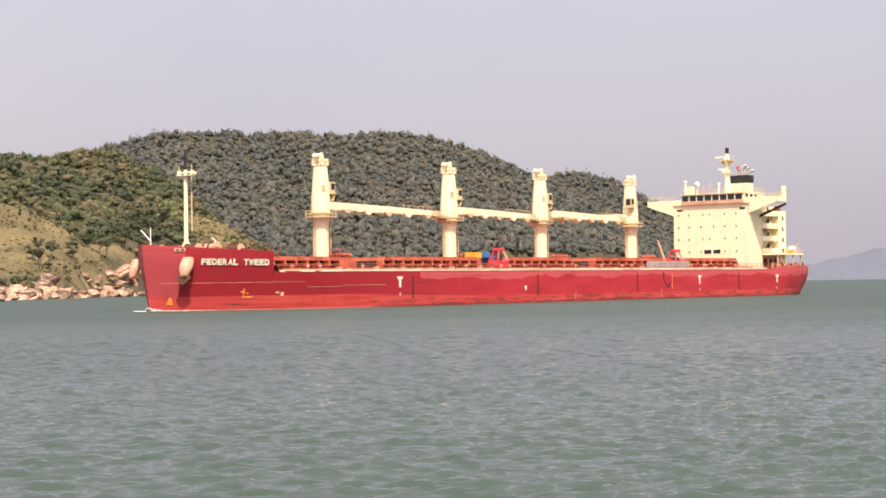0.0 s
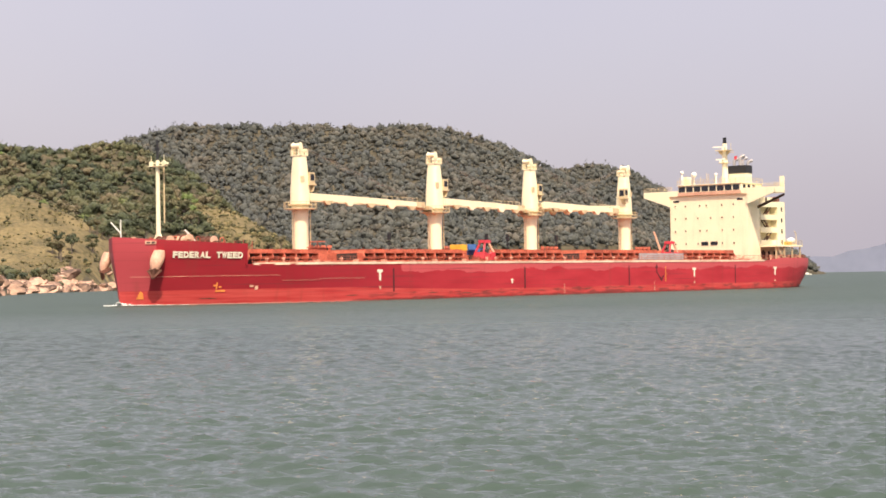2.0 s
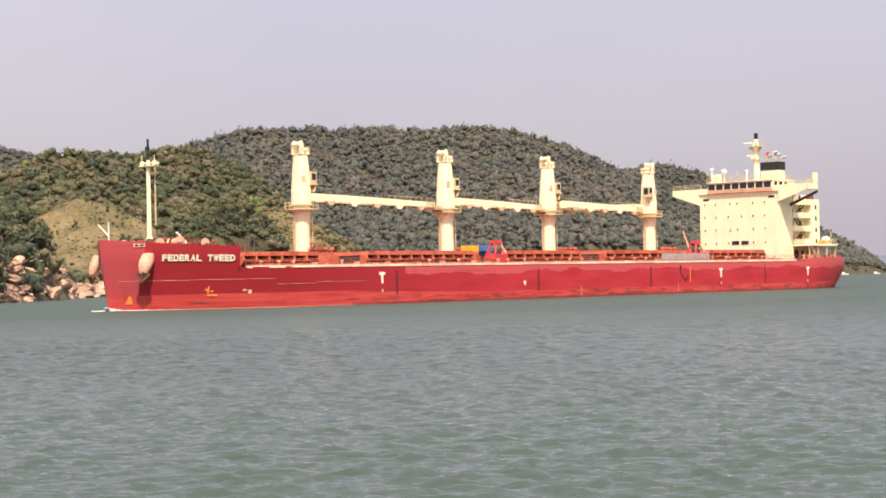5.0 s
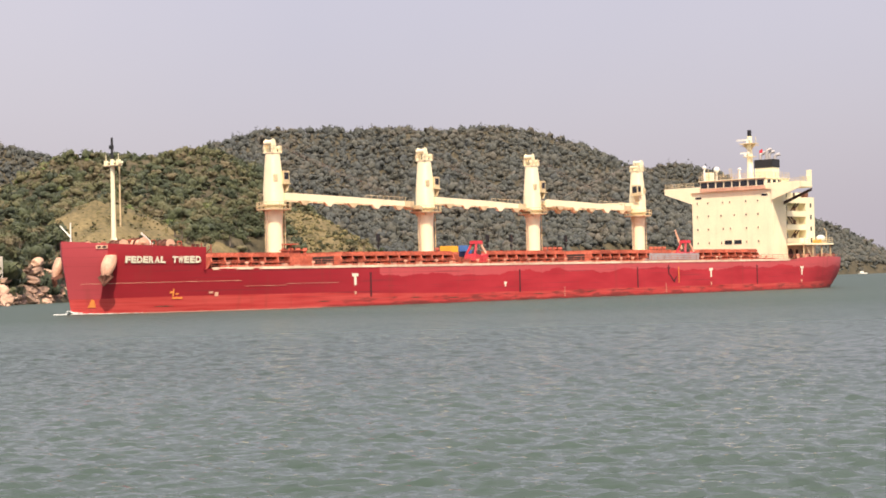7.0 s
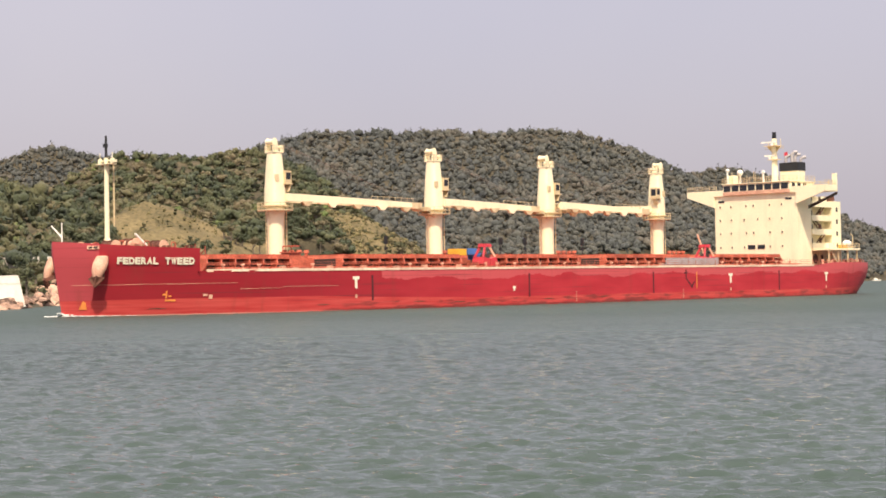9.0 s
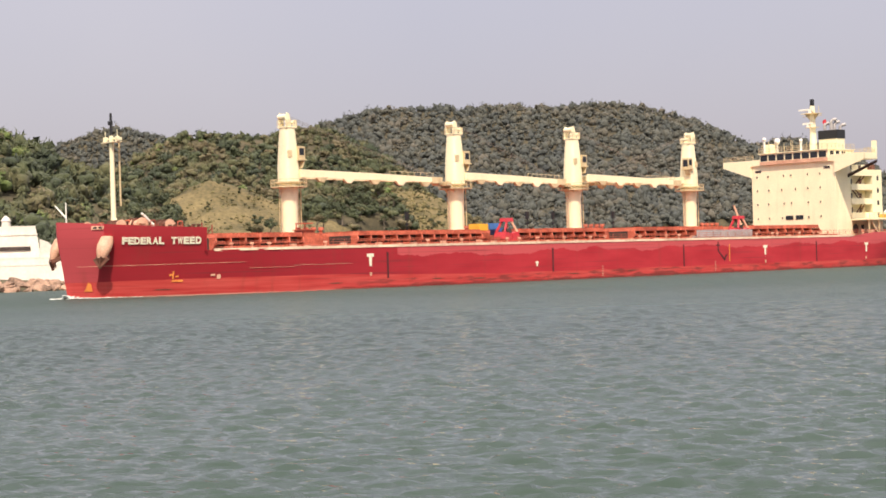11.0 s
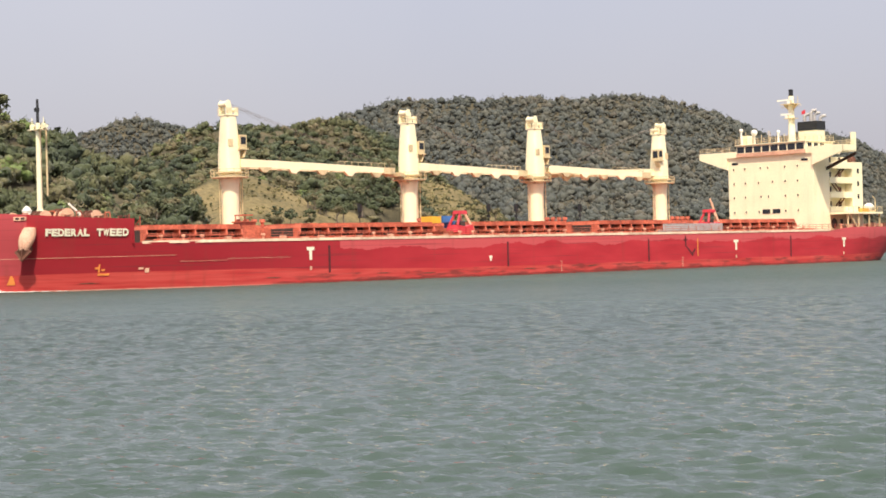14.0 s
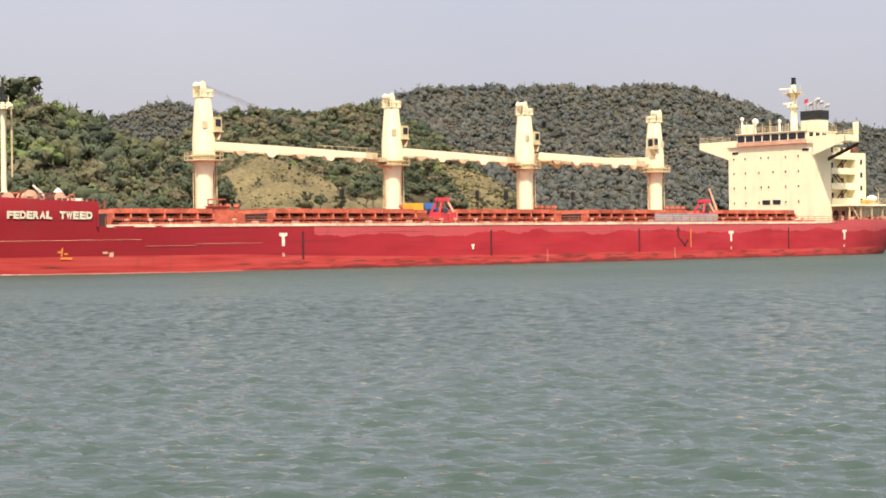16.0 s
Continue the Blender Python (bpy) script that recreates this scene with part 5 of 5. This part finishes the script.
b.box(FRONT - 4.2, FRONT - 3.7, 15.3, 16.2, 21.2, 23.6)
part("wing_locker", b, CREAM, block, "tall locker on the wing end")
b = Build()
b.plate([(FRONT - 4.2, SIDE, 17.6), (FRONT - 4.2, 16.0, 20.0), (FRONT - 4.2, 16.0, 19.5), (FRONT - 4.2, SIDE, 17.0)], (-0.3, 0, 0))
# stay in near-black, the shade of the wing's underside put into its colour
part("wing_bracket", b, DARK, block, "sloping stay under the bridge wing, painted dark for its underside's shade")
# wheelhouse
WH_F, WH_B = FRONT + 0.45, FRONT - 8.5
b = Build()
b.box(WH_B, WH_F, -7.2, 8.4, 20.3, 22.35)
b.box(WH_B - 0.2, WH_F + 0.3, -7.4, 8.6, 22.35, 22.5)
wheel = part("wheelhouse", b, CREAM, ship, "cream wheelhouse with a row of dark windows")
b = Build()
b.box(WH_F, WH_F + 0.12, -7.2, 8.4, 20.2, 20.85)
part("sill_band", b, PINK, wheel, "pinkish band below the windows")
for i in range(8):
    y = -6.25 + i * 1.92
    b = Build()
    b.box(WH_F - 0.01, WH_F + 0.05, y - 0.80, y + 0.80, 20.95, 22.1)
    part("bridge_window", b, GLASS, wheel, "dark bridge window")
for i in range(3):
    x = WH_F - 1.3 - 2.0 * i
    b = Build()
    b.box(x - 0.6, x + 0.6, 8.39, 8.44, 21.2, 22.1)
    part("bridge_window", b, GLASS, wheel, "dark bridge window")
rail("monkey_island_rail", [(WH_F + 0.2, -7.3, 22.5), (WH_F + 0.2, 8.5, 22.5), (WH_B, 8.5, 22.5)], 1.0, CREAM_WORN, wheel, gap=1.3, r=0.04)
for y, z, r in ((-6.9, 25.3, 0.40), (-3.9, 24.7, 0.62), (1.6, 24.5, 0.35)):
    b = Build()
    b.lathe(WH_F - 1.2, y, [(0.24, 22.45), (0.18, z - 0.9 * r)], 8)
    b.ball((WH_F - 1.2, y, z), r)
    part("antenna_dome", b, WHITE, wheel, "white antenna dome", smooth=50)
for i in range(9):
    y = -7.2 + i * 1.2
    b = Build()
    b.tube((WH_F - 0.8 - 0.6 * (i % 3), y, 22.45), (WH_F - 0.8 - 0.6 * (i % 3), y, 24.2 + 0.7 * ((i * 7) % 4) / 3), 0.05, n=5)
    part("roof_aerial", b, CREAM_WORN, wheel)
b = Build()
b.box(WH_F - 3.2, WH_F - 1.6, -7.0, -5.8, 22.45, 24.3)
part("roof_locker", b, CREAM, wheel)


def radar_mast():
    bl = Build()
    x = -171.3
    bl.lathe(x, 0, [(0.75, 22.4), (0.6, 26.0), (0.52, 30.2), (0.5, 31.6)], 12)
    m = part("radar_mast", bl, CREAM, wheel, "cream radar mast", smooth=40)
    bl = Build()
    bl.box(x - 1.0, x + 1.4, -1.6, 1.6, 30.0, 30.12)
    bl.plate([(x + 0.2, -1.6, 30.0), (x + 0.2, 1.6, 30.0), (x + 0.2, 0.5, 28.8), (x + 0.2, -0.5, 28.8)], (-0.2, 0, 0))
    bl.box(x - 0.6, x + 1.0, -1.2, 1.2, 27.3, 27.4)
    part("mast_platform", bl, CREAM_WORN, m)
    for px, y0, y1, yc, zz in ((0.6, -2.6, 0.9, 0.0, 30.1), (0.3, -2.0, 0.4, -0.75, 27.4)):
        bl = Build()
        bl.box(x + px, x + px + 0.3, y0, y1, zz + 0.62, zz + 0.92)
        bl.box(x + px, x + px + 0.3, yc - 0.28, yc + 0.28, zz, zz + 0.66)
        part("radar_scanner", bl, WHITE, m, "white radar scanner bar")
    bl = Build()
    bl.box(x - 0.3, x + 0.3, -0.3, 0.3, 31.6, 32.9)
    part("mast_light", bl, BLACK, m, "black lamp at the masthead")
    bl = Build()
    bl.tube((x, -2.2, 29.6), (x, 2.2, 29.6), 0.06, n=6)
    bl.tube((x, 1.5, 30.1), (x, 1.5, 31.5), 0.05, n=6)
    bl.tube((x, -1.4, 30.1), (x, -1.4, 31.0), 0.05, n=6)
    part("signal_yard", bl, CREAM_WORN, m)
    bl = Build()
    bl.plate([(x - 0.3, 2.1, 28.6), (x - 1.2, 2.3, 28.9), (x - 1.2, 2.3, 28.2), (x - 0.3, 2.1, 27.9)], (0, 0.02, 0))
    part("signal_flag", bl, BRIGHT_RED, m, "small red signal flag")


radar_mast()

b = Build()
b.box(-179.3, -176.6, -2.2, 2.0, 19.5, 25.3)
funnel = part("funnel", b, CREAM, ship, "cream funnel casing with a black top")
b = Build()
b.box(-179.4, -176.5, -2.3, 2.1, 25.3, 27.0)
part("funnel_top", b, BLACK, funnel, "black funnel band")
for x, y, h in ((-177.3, -1.2, 28.6), (-177.6, 0.1, 29.3), (-178.4, 0.3, 28.8), (-178.9, 1.3, 28.2)):
    b = Build()
    b.tube((x, y, 26.5), (x, y, h - 0.5), 0.33, n=12)
    b.tube((x, y, h - 0.62), (x - 0.25, y + 0.3, h - 0.15), 0.33, n=12)
    b.tube((x - 0.2, y + 0.25, h - 0.2), (x - 0.75, y + 0.75, h - 0.1), 0.33, n=12)
    part("exhaust_pipe", b, GREY, funnel, "grey exhaust pipe", smooth=40)
b = Build()
b.box(-183.0, -180.0, -6.5, 6.0, DECK, 12.0)
part("engine_casing", b, CREAM, ship, "cream engine casing")
# poop: boat deck on posts, dark recess under it
b = Build()
b.box(-180.5, FRONT - 5.0, -13.6, 13.6, 8.75, 9.1)
poop = part("boat_deck", b, CREAM, ship, "cream boat deck overhanging the poop")
for x in (-169.5, -173.0, -176.5, -180.0):
    b = Build()
    b.box(x - 0.12, x + 0.12, 13.0, 13.25, DECK - 0.05, 8.8)
    part("boat_deck_post", b, CREAM_WORN, poop)
b = Build()
b.beam((-173.0, 13.1, DECK + 0.1), (-170.2, 13.1, 8.7), 0.16, 0.3)
part("boat_deck_stair", b, CREAM_WORN, poop)
rail("boat_deck_rail", [(FRONT - 5.2, 13.5, 9.1), (-180.4, 13.5, 9.1), (-180.4, -13.0, 9.1)], 1.0, CREAM_WORN, poop, r=0.035)
b = Build()
b.box(-179, -169.0, 8.2, 9.4, DECK, 8.8)
part("poop_house", b, CREAM_WORN, ship, "stained poop deckhouse side")
b = Build()
b.ball((-170.6, 9.4, 7.1), 1.0, 0.1, 1.0)
part("poop_opening", b, DARK, ship, "dark round opening")
for x in (-173.0, -175.5, -178.0):
    b = Build()
    b.box(x - 0.45, x + 0.45, 9.38, 9.46, DECK, 7.9)
    part("poop_door", b, DARK, ship, "dark open doorway")
for i in range(9):
    x, y = -168 - i * 2.1, 12.6 - 0.10 * i - max(0, i - 5) * 0.5
    b = Build()
    b.lathe(x, y, [(0.22, DECK - 0.05), (0.22, 6.7), (0.33, 6.75), (0.33, 6.95)], 10)
    part("mooring_bollard", b, PINK, ship, "faded pink bollard", smooth=40)
    b = Build()
    b.box(x - 1.2, x - 0.6, y - 0.4, y + 0.4, DECK - 0.05, 6.5 + 0.3 * (i % 3))
    part("poop_locker", b, PINK if i % 2 else RUST, ship)
# rescue boat and liferaft on the boat deck
b = Build()
b.ball((-178.6, 11.8, 10.1), 1.5, 0.65, 0.7)
part("rescue_boat", b, WHITE, ship, "small white rescue boat on its cradle", smooth=60)
b = Build()
b.box(-179.6, -177.6, 11.2, 12.4, 9.05, 9.5)
b.tube((-180.1, 12.2, 9.05), (-180.1, 12.2, 11.6), 0.1, n=6)
b.tube((-180.1, 12.2, 11.6), (-178.6, 12.6, 12.1), 0.09, n=6)
part("boat_cradle", b, CREAM_WORN, ship)
b = Build()
b.box(-176.4, -174.6, 12.2, 13.2, 9.05, 9.8)
part("life_raft_box", b, YELLOW, ship, "yellow life-raft station box")
b = Build()
b.lathe(-163.0, -11.6, [(0.35, DECK), (0.3, 8.0)], 10)
b.beam((-163.0, -11.6, 8.0), (-161.8, -12.6, 12.6), 0.35, 0.45, 0.25, 0.3)
part("provision_crane", b, PINK, ship, "pale provision crane post")

# bow wave
b = Build()
rng_f = random.Random(9)
for i in range(90):
    t = rng_f.random()
    x = -1.2 - 7 * t ** 1.4
    y = half_breadth(x, 0.6) + rng_f.uniform(-0.15, 0.35)
    r = rng_f.uniform(0.10, 0.22) * (1.1 - 0.7 * t)
    b.ball((x + rng_f.uniform(-.3, .3), y, 0.05 + 0.45 * max(0, 1 - t * 2.2) * rng_f.random()), r * 2.4, r, r * 0.45, 7, 5)
for i in range(40):
    x = rng_f.uniform(-3.0, 0.4)
    y = rng_f.uniform(-3.0, 0.3)
    b.ball((x - 0.3 * abs(y), y, 0.05), rng_f.uniform(0.15, 0.4), rng_f.uniform(0.15, 0.4), 0.10, 7, 5)
tagged(part("bow_wave", b, FOAM, ship, "thin white foam of the bow wave", smooth=60), kind="stuff")


# ---------------------------------------------------------------- shore
def polar(bearing, dist):
    """Ground plan point at a bearing left of +y and a distance from the landing."""
    a = radians(bearing)
    return -math.sin(a) * dist, math.cos(a) * dist


def shore_dist(bearing):
    xs, ds = zip(*sorted(SHORE))
    return float(np.interp(bearing, xs, ds))


def height_at(x, y):
    z, _ = land(np.array([x]), np.array([y]))
    return float(z[0])


def boulder_mesh(seed):
    rng = np.random.RandomState(seed)
    bm = bmesh.new()
    bmesh.ops.create_icosphere(bm, subdivisions=2, radius=1.0)
    planes = rng.randn(9, 3)
    planes /= np.linalg.norm(planes, axis=1)[:, None]
    for v in bm.verts:
        p = np.array(v.co)
        for n, c in zip(planes, 0.55 + 0.35 * rng.rand(9)):
            d = p @ n
            if d > c:
                p = p - n * (d - c)
        v.co = p * (1 + 0.04 * rng.randn())
    me = bpy.data.meshes.new("rock")
    bm.to_mesh(me)
    bm.free()
    me.materials.append(ROCK)
    return me


BOULDERS = [boulder_mesh(70 + s) for s in range(7)]


def rocks():
    rng = random.Random(21)
    spots = []
    for i in range(250):            # slabs under the meadow
        bearing = rng.uniform(9.2, 15.6)
        up = rng.random() ** 1.5
        spots.append((bearing, shore_dist(bearing) - 3 + (40 if bearing > 12.8 else 14) * up, rng.uniform(1.1, 4.2) * (1.1 - 0.4 * up)))
    for i in range(130):            # smaller stones on the point and before the fort
        bearing = rng.uniform(15.4, 22.5)
        spots.append((bearing, shore_dist(bearing) - 2 + 12 * rng.random(), rng.uniform(0.5, 1.5)))
    for i in range(70):             # the big rocks of the point
        bearing = rng.uniform(15.2, 18.1)
        up = rng.random()
        spots.append((bearing, shore_dist(bearing) - 2 + 18 * up, rng.uniform(0.9, 2.4)))
    spots.sort(key=lambda s: -s[2])
    small = bmesh.new()
    for k, (bearing, dist, r) in enumerate(spots):
        x, y = polar(bearing, dist)
        shape = BOULDERS[rng.randrange(7)]
        s = (r * rng.uniform(0.9, 1.9), r * rng.uniform(0.8, 1.3), r * rng.uniform(0.4, 0.8))
        m = Matrix.LocRotScale((x, y, max(0.0, height_at(x, y)) + 0.10 * r), Euler((rng.uniform(-.1, .6), rng.uniform(-.45, .45), rng.uniform(-0.9, 0.9))), s)
        if k >= 280:                # the smallest stones lie as one scatter
            n = len(small.verts)
            small.from_mesh(shape)
            small.verts.ensure_lookup_table()
            for v in small.verts[n:]:
                v.co = m @ v.co
            continue
        ob = new("rock", shape)
        ob.matrix_basis = m
        tagged(ob, "pinkish-brown weathered boulder on the shore", "rock", "rocks along the shore")
    me = bpy.data.meshes.new("shore_stones")
    small.to_mesh(me)
    small.free()
    me.materials.append(ROCK)
    tagged(new("shore_stones", me), "scatter of small pinkish-brown stones along the waterline", "stones", kind="stuff")


rocks()


# ---- white fort on the point
def fort():
    bearing, dist = 20.9, 357.0
    x, y = polar(bearing, dist)
    root = new("fort")
    root.matrix_basis = pose(x, y, 0, 0, 0, bearing)       # local x along the shore, to the right; y inland
    tagged(root, "old limewashed sea fort with battered walls on the rocks", "fort")
    # right end lies at about +14 m, the walls run on to the left
    b = Build()
    b.plate([(-46, 0.0, 0.4), (15.2, 0.0, 0.4), (14.0, 0.9, 6.3), (-46, 0.9, 6.3)], (0, 7.5, 0))
    lower = part("battery_wall", b, LIME, root, "white lower battery wall")
    b = Build()
    b.box(-46, 14.2, 0.65, 0.95, 5.05, 5.30)
    part("cornice", b, LIME, lower)
    b = Build()
    b.box(-46, 13.9, 0.95, 1.75, 6.3, 6.75)
    part("parapet", b, LIME, lower, "white parapet")
    for k in range(7):
        b = Build()
        b.box(-40 + 8.5 * k, -38.6 + 8.5 * k, 0.88, 1.8, 5.5, 6.1)
        part("gun_port", b, DARK, lower, "dark gun port")
    b = Build()
    b.plate([(5.0, 1.5, 6.3), (9.5, 1.5, 6.3), (8.2, 1.7, 8.3), (6.6, 1.7, 9.8), (5.0, 1.7, 10.4)], (0, 3.0, 0))
    part("ramp_wall", b, LIME, root, "white sloping ramp wall")
    b = Build()
    b.plate([(-46, 5.0, 5.5), (5.4, 5.0, 5.5), (4.4, 5.8, 12.6), (-46, 5.8, 12.6)], (0, 9, 0))
    upper = part("keep_wall", b, LIME, root, "white upper wall of the keep")
    b = Build()
    b.box(-46, 4.7, 5.5, 5.8, 11.3, 11.6)
    part("cornice", b, LIME, upper)
    b = Build()
    b.box(-46, 4.3, 5.8, 6.6, 12.6, 13.2)
    part("parapet", b, LIME, upper)
    b = Build()
    b.box(-8, 3.2, 5.05, 5.6, 8.2, 9.0)
    part("gallery_opening", b, DARK, upper, "dark long opening")
    b = Build()
    b.lathe(-1.5, 7.2, [(0.9, 12.6), (0.9, 14.2), (1.05, 14.3), (0.7, 14.9), (0.15, 15.4)], 12)
    part("sentry_turret", b, LIME, root, "small domed white sentry turret", smooth=40)
    return root


fort()


def stone_wall():
    b = Build()
    x, y = polar(18.75, 438)
    n = 9
    for i in range(n):
        x0 = -9.0 + 18.0 * i / n
        b.box(x0 + 0.02, x0 + 18.0 / n - 0.02, 0, 0.8, -4.0, 2.55 + 0.12 * math.sin(i * 1.9))
    b.box(-9, 9, 0.1, 0.7, -4.0, 2.3)
    ob = part("stone_wall", b, STONE, at=pose(x, y, 9.4, 0, 0, 18.75))
    return tagged(ob, "weathered pale masonry wall above the fort", "wall")


stone_wall()


# ---- single trees near the water
def tree_template(seed):
    rng = random.Random(seed)
    root = new("tree")
    b = Build()
    b.tube((0, 0, -0.6), (0.1, 0.1, 2.2), 0.30, 0.22, 8)
    b.tube((0.1, 0.1, 2.2), (0.2, 0.0, 4.4), 0.22, 0.12, 7)
    for k in range(5):
        a = k * 1.3 + rng.random()
        b.tube((0.1, 0.05, 1.7 + 0.4 * k), (1.5 * math.cos(a), 1.5 * math.sin(a), 3.3 + 0.4 * k), 0.12, 0.04, 5)
    part("trunk", b, BARK, root)
    vs, fs, n = [], [], 0
    for k in range(6):
        v, f = crown_shape(seed * 10 + k, 60, 1 if k else 2, 1)
        s = (1.9 if k == 0 else rng.uniform(0.9, 1.5))
        a = rng.random() * 6.28
        rad = 0 if k == 0 else 1.6
        off = np.array([rad * math.cos(a), rad * math.sin(a), 4.6 + rng.uniform(-0.9, 1.1)])
        vs.append(v * s + off)
        fs.append(f + n)
        n += len(v)
    cr = raw_mesh("crown", np.concatenate(vs), np.concatenate(fs), LEAF_NEAR)
    cr.data.attributes.new("tone", "FLOAT", "POINT").data.foreach_set("value", np.full(n, 0.2 + 0.17 * (seed - 3), dtype=np.float32))
    cr.parent = root
    tagged(root, "leafy shore tree with a rounded green crown", "tree", "trees along the shore")
    return root


def shore_trees():
    rng = random.Random(33)
    temps = [tree_template(s) for s in (3, 4, 5, 6)]
    spots = []
    for i in range(60):
        bearing = rng.uniform(15.6, 24.5)
        spots.append((bearing, max(shore_dist(bearing) + rng.uniform(22, 60), 392 if bearing > 18.2 else 0), rng.uniform(0.8, 1.3)))
    for i in range(22):
        bearing = rng.uniform(9.6, 13.5)
        spots.append((bearing, shore_dist(bearing) + rng.uniform(25, 70), rng.uniform(0.8, 1.3)))
    for i in range(12):
        bearing = rng.uniform(5.0, 6.6)
        spots.append((bearing, rng.uniform(875, 900), rng.uniform(0.9, 1.3)))
    for i in range(30):
        bearing = rng.uniform(8.5, 10.4)
        spots.append((bearing, shore_dist(bearing) + rng.uniform(8, 60), rng.uniform(0.9, 1.5)))
    for k, (bearing, dist, s) in enumerate(spots):
        x, y = polar(bearing, dist)
        m = Matrix.LocRotScale((x, y, max(0.4, height_at(x, y))), Euler((0, 0, rng.uniform(0, 6.28))), None)
        if k < 4:
            ob = temps[k]
            ob.matrix_basis = m
        else:
            ob = copy_thing(temps[k % 4], m)
        ob.scale = (s, s, s * rng.uniform(0.9, 1.2))


shore_trees()


# ---- small moored boats at the foot of the far hill
def boat(bearing, dist, length, label):
    x, y = polar(bearing, dist)
    root = new("boat")
    root.matrix_basis = pose(x, y, 0, 0, 0, bearing + 12)
    b = Build()
    secs = []
    for i in range(9):
        t = i / 8
        w = 0.17 * length * math.sin(math.pi * min(1, 0.18 + 0.82 * t) ** 0.8) if t < 1 else 0.02
        w = max(0.05, 0.16 * length * (1 - t ** 3))
        top = 0.10 * length * (1 + 0.5 * t * t)
        secs.append([(length * (t - 0.5), -w, top), (length * (t - 0.5) * 0.94, -w * 0.7, -0.1), (length * (t - 0.5) * 0.94, w * 0.7, -0.1), (length * (t - 0.5), w, top)])
    vs = [p for s in secs for p in s]
    fs = [(4 * i + k, 4 * i + (k + 1) % 4, 4 * i + 4 + (k + 1) % 4, 4 * i + 4 + k) for i in range(8) for k in range(4)] + [(0, 1, 2, 3), (32, 33, 34, 35)]
    b.add(vs, fs)
    part("boat_hull", b, WHITE, root)
    b = Build()
    b.box(-0.28 * length, 0.12 * length, -0.11 * length, 0.11 * length, 0.09 * length, 0.27 * length, taper=0.02 * length)
    part("boat_cabin", b, WHITE, root)
    tagged(root, label, "boat", "boats moored off the hill")


boat(-8.35, 1330, 9.0, "small white motor boat moored near the shore")
boat(-9.05, 1420, 7.5, "small white motor boat moored near the shore")
boat(-10.2, 1580, 8.5, "small white motor boat off the wooded point")
boat(-11.2, 1720, 8.0, "small white motor boat off the wooded point")


# ---------------------------------------------------------------- what moves
def motions():
    rows = []
    for t in (0.0, 2.0, 4.0, 6.0, 8.0, 10.0, 12.0, 14.0, 16.0):
        mid = radians(SHIP_HEADING + SHIP_TURN * t / 2)
        head = radians(SHIP_HEADING + SHIP_TURN * t)
        cx, cy = SHIP_X + SHIP_SPEED * t * math.cos(mid), SHIP_Y + SHIP_SPEED * t * math.sin(mid)
        rows.append((t, pose(cx + 95 * math.cos(head), cy + 95 * math.sin(head), 0, 0, 0, SHIP_HEADING + SHIP_TURN * t)))
    walk(ship, rows)
    # the chop travels with the wind
    walk(water, [(t, pose(0.55 * t, -0.8 * t, 0)) for t in (0.0, 8.0, 16.0)])


motions()
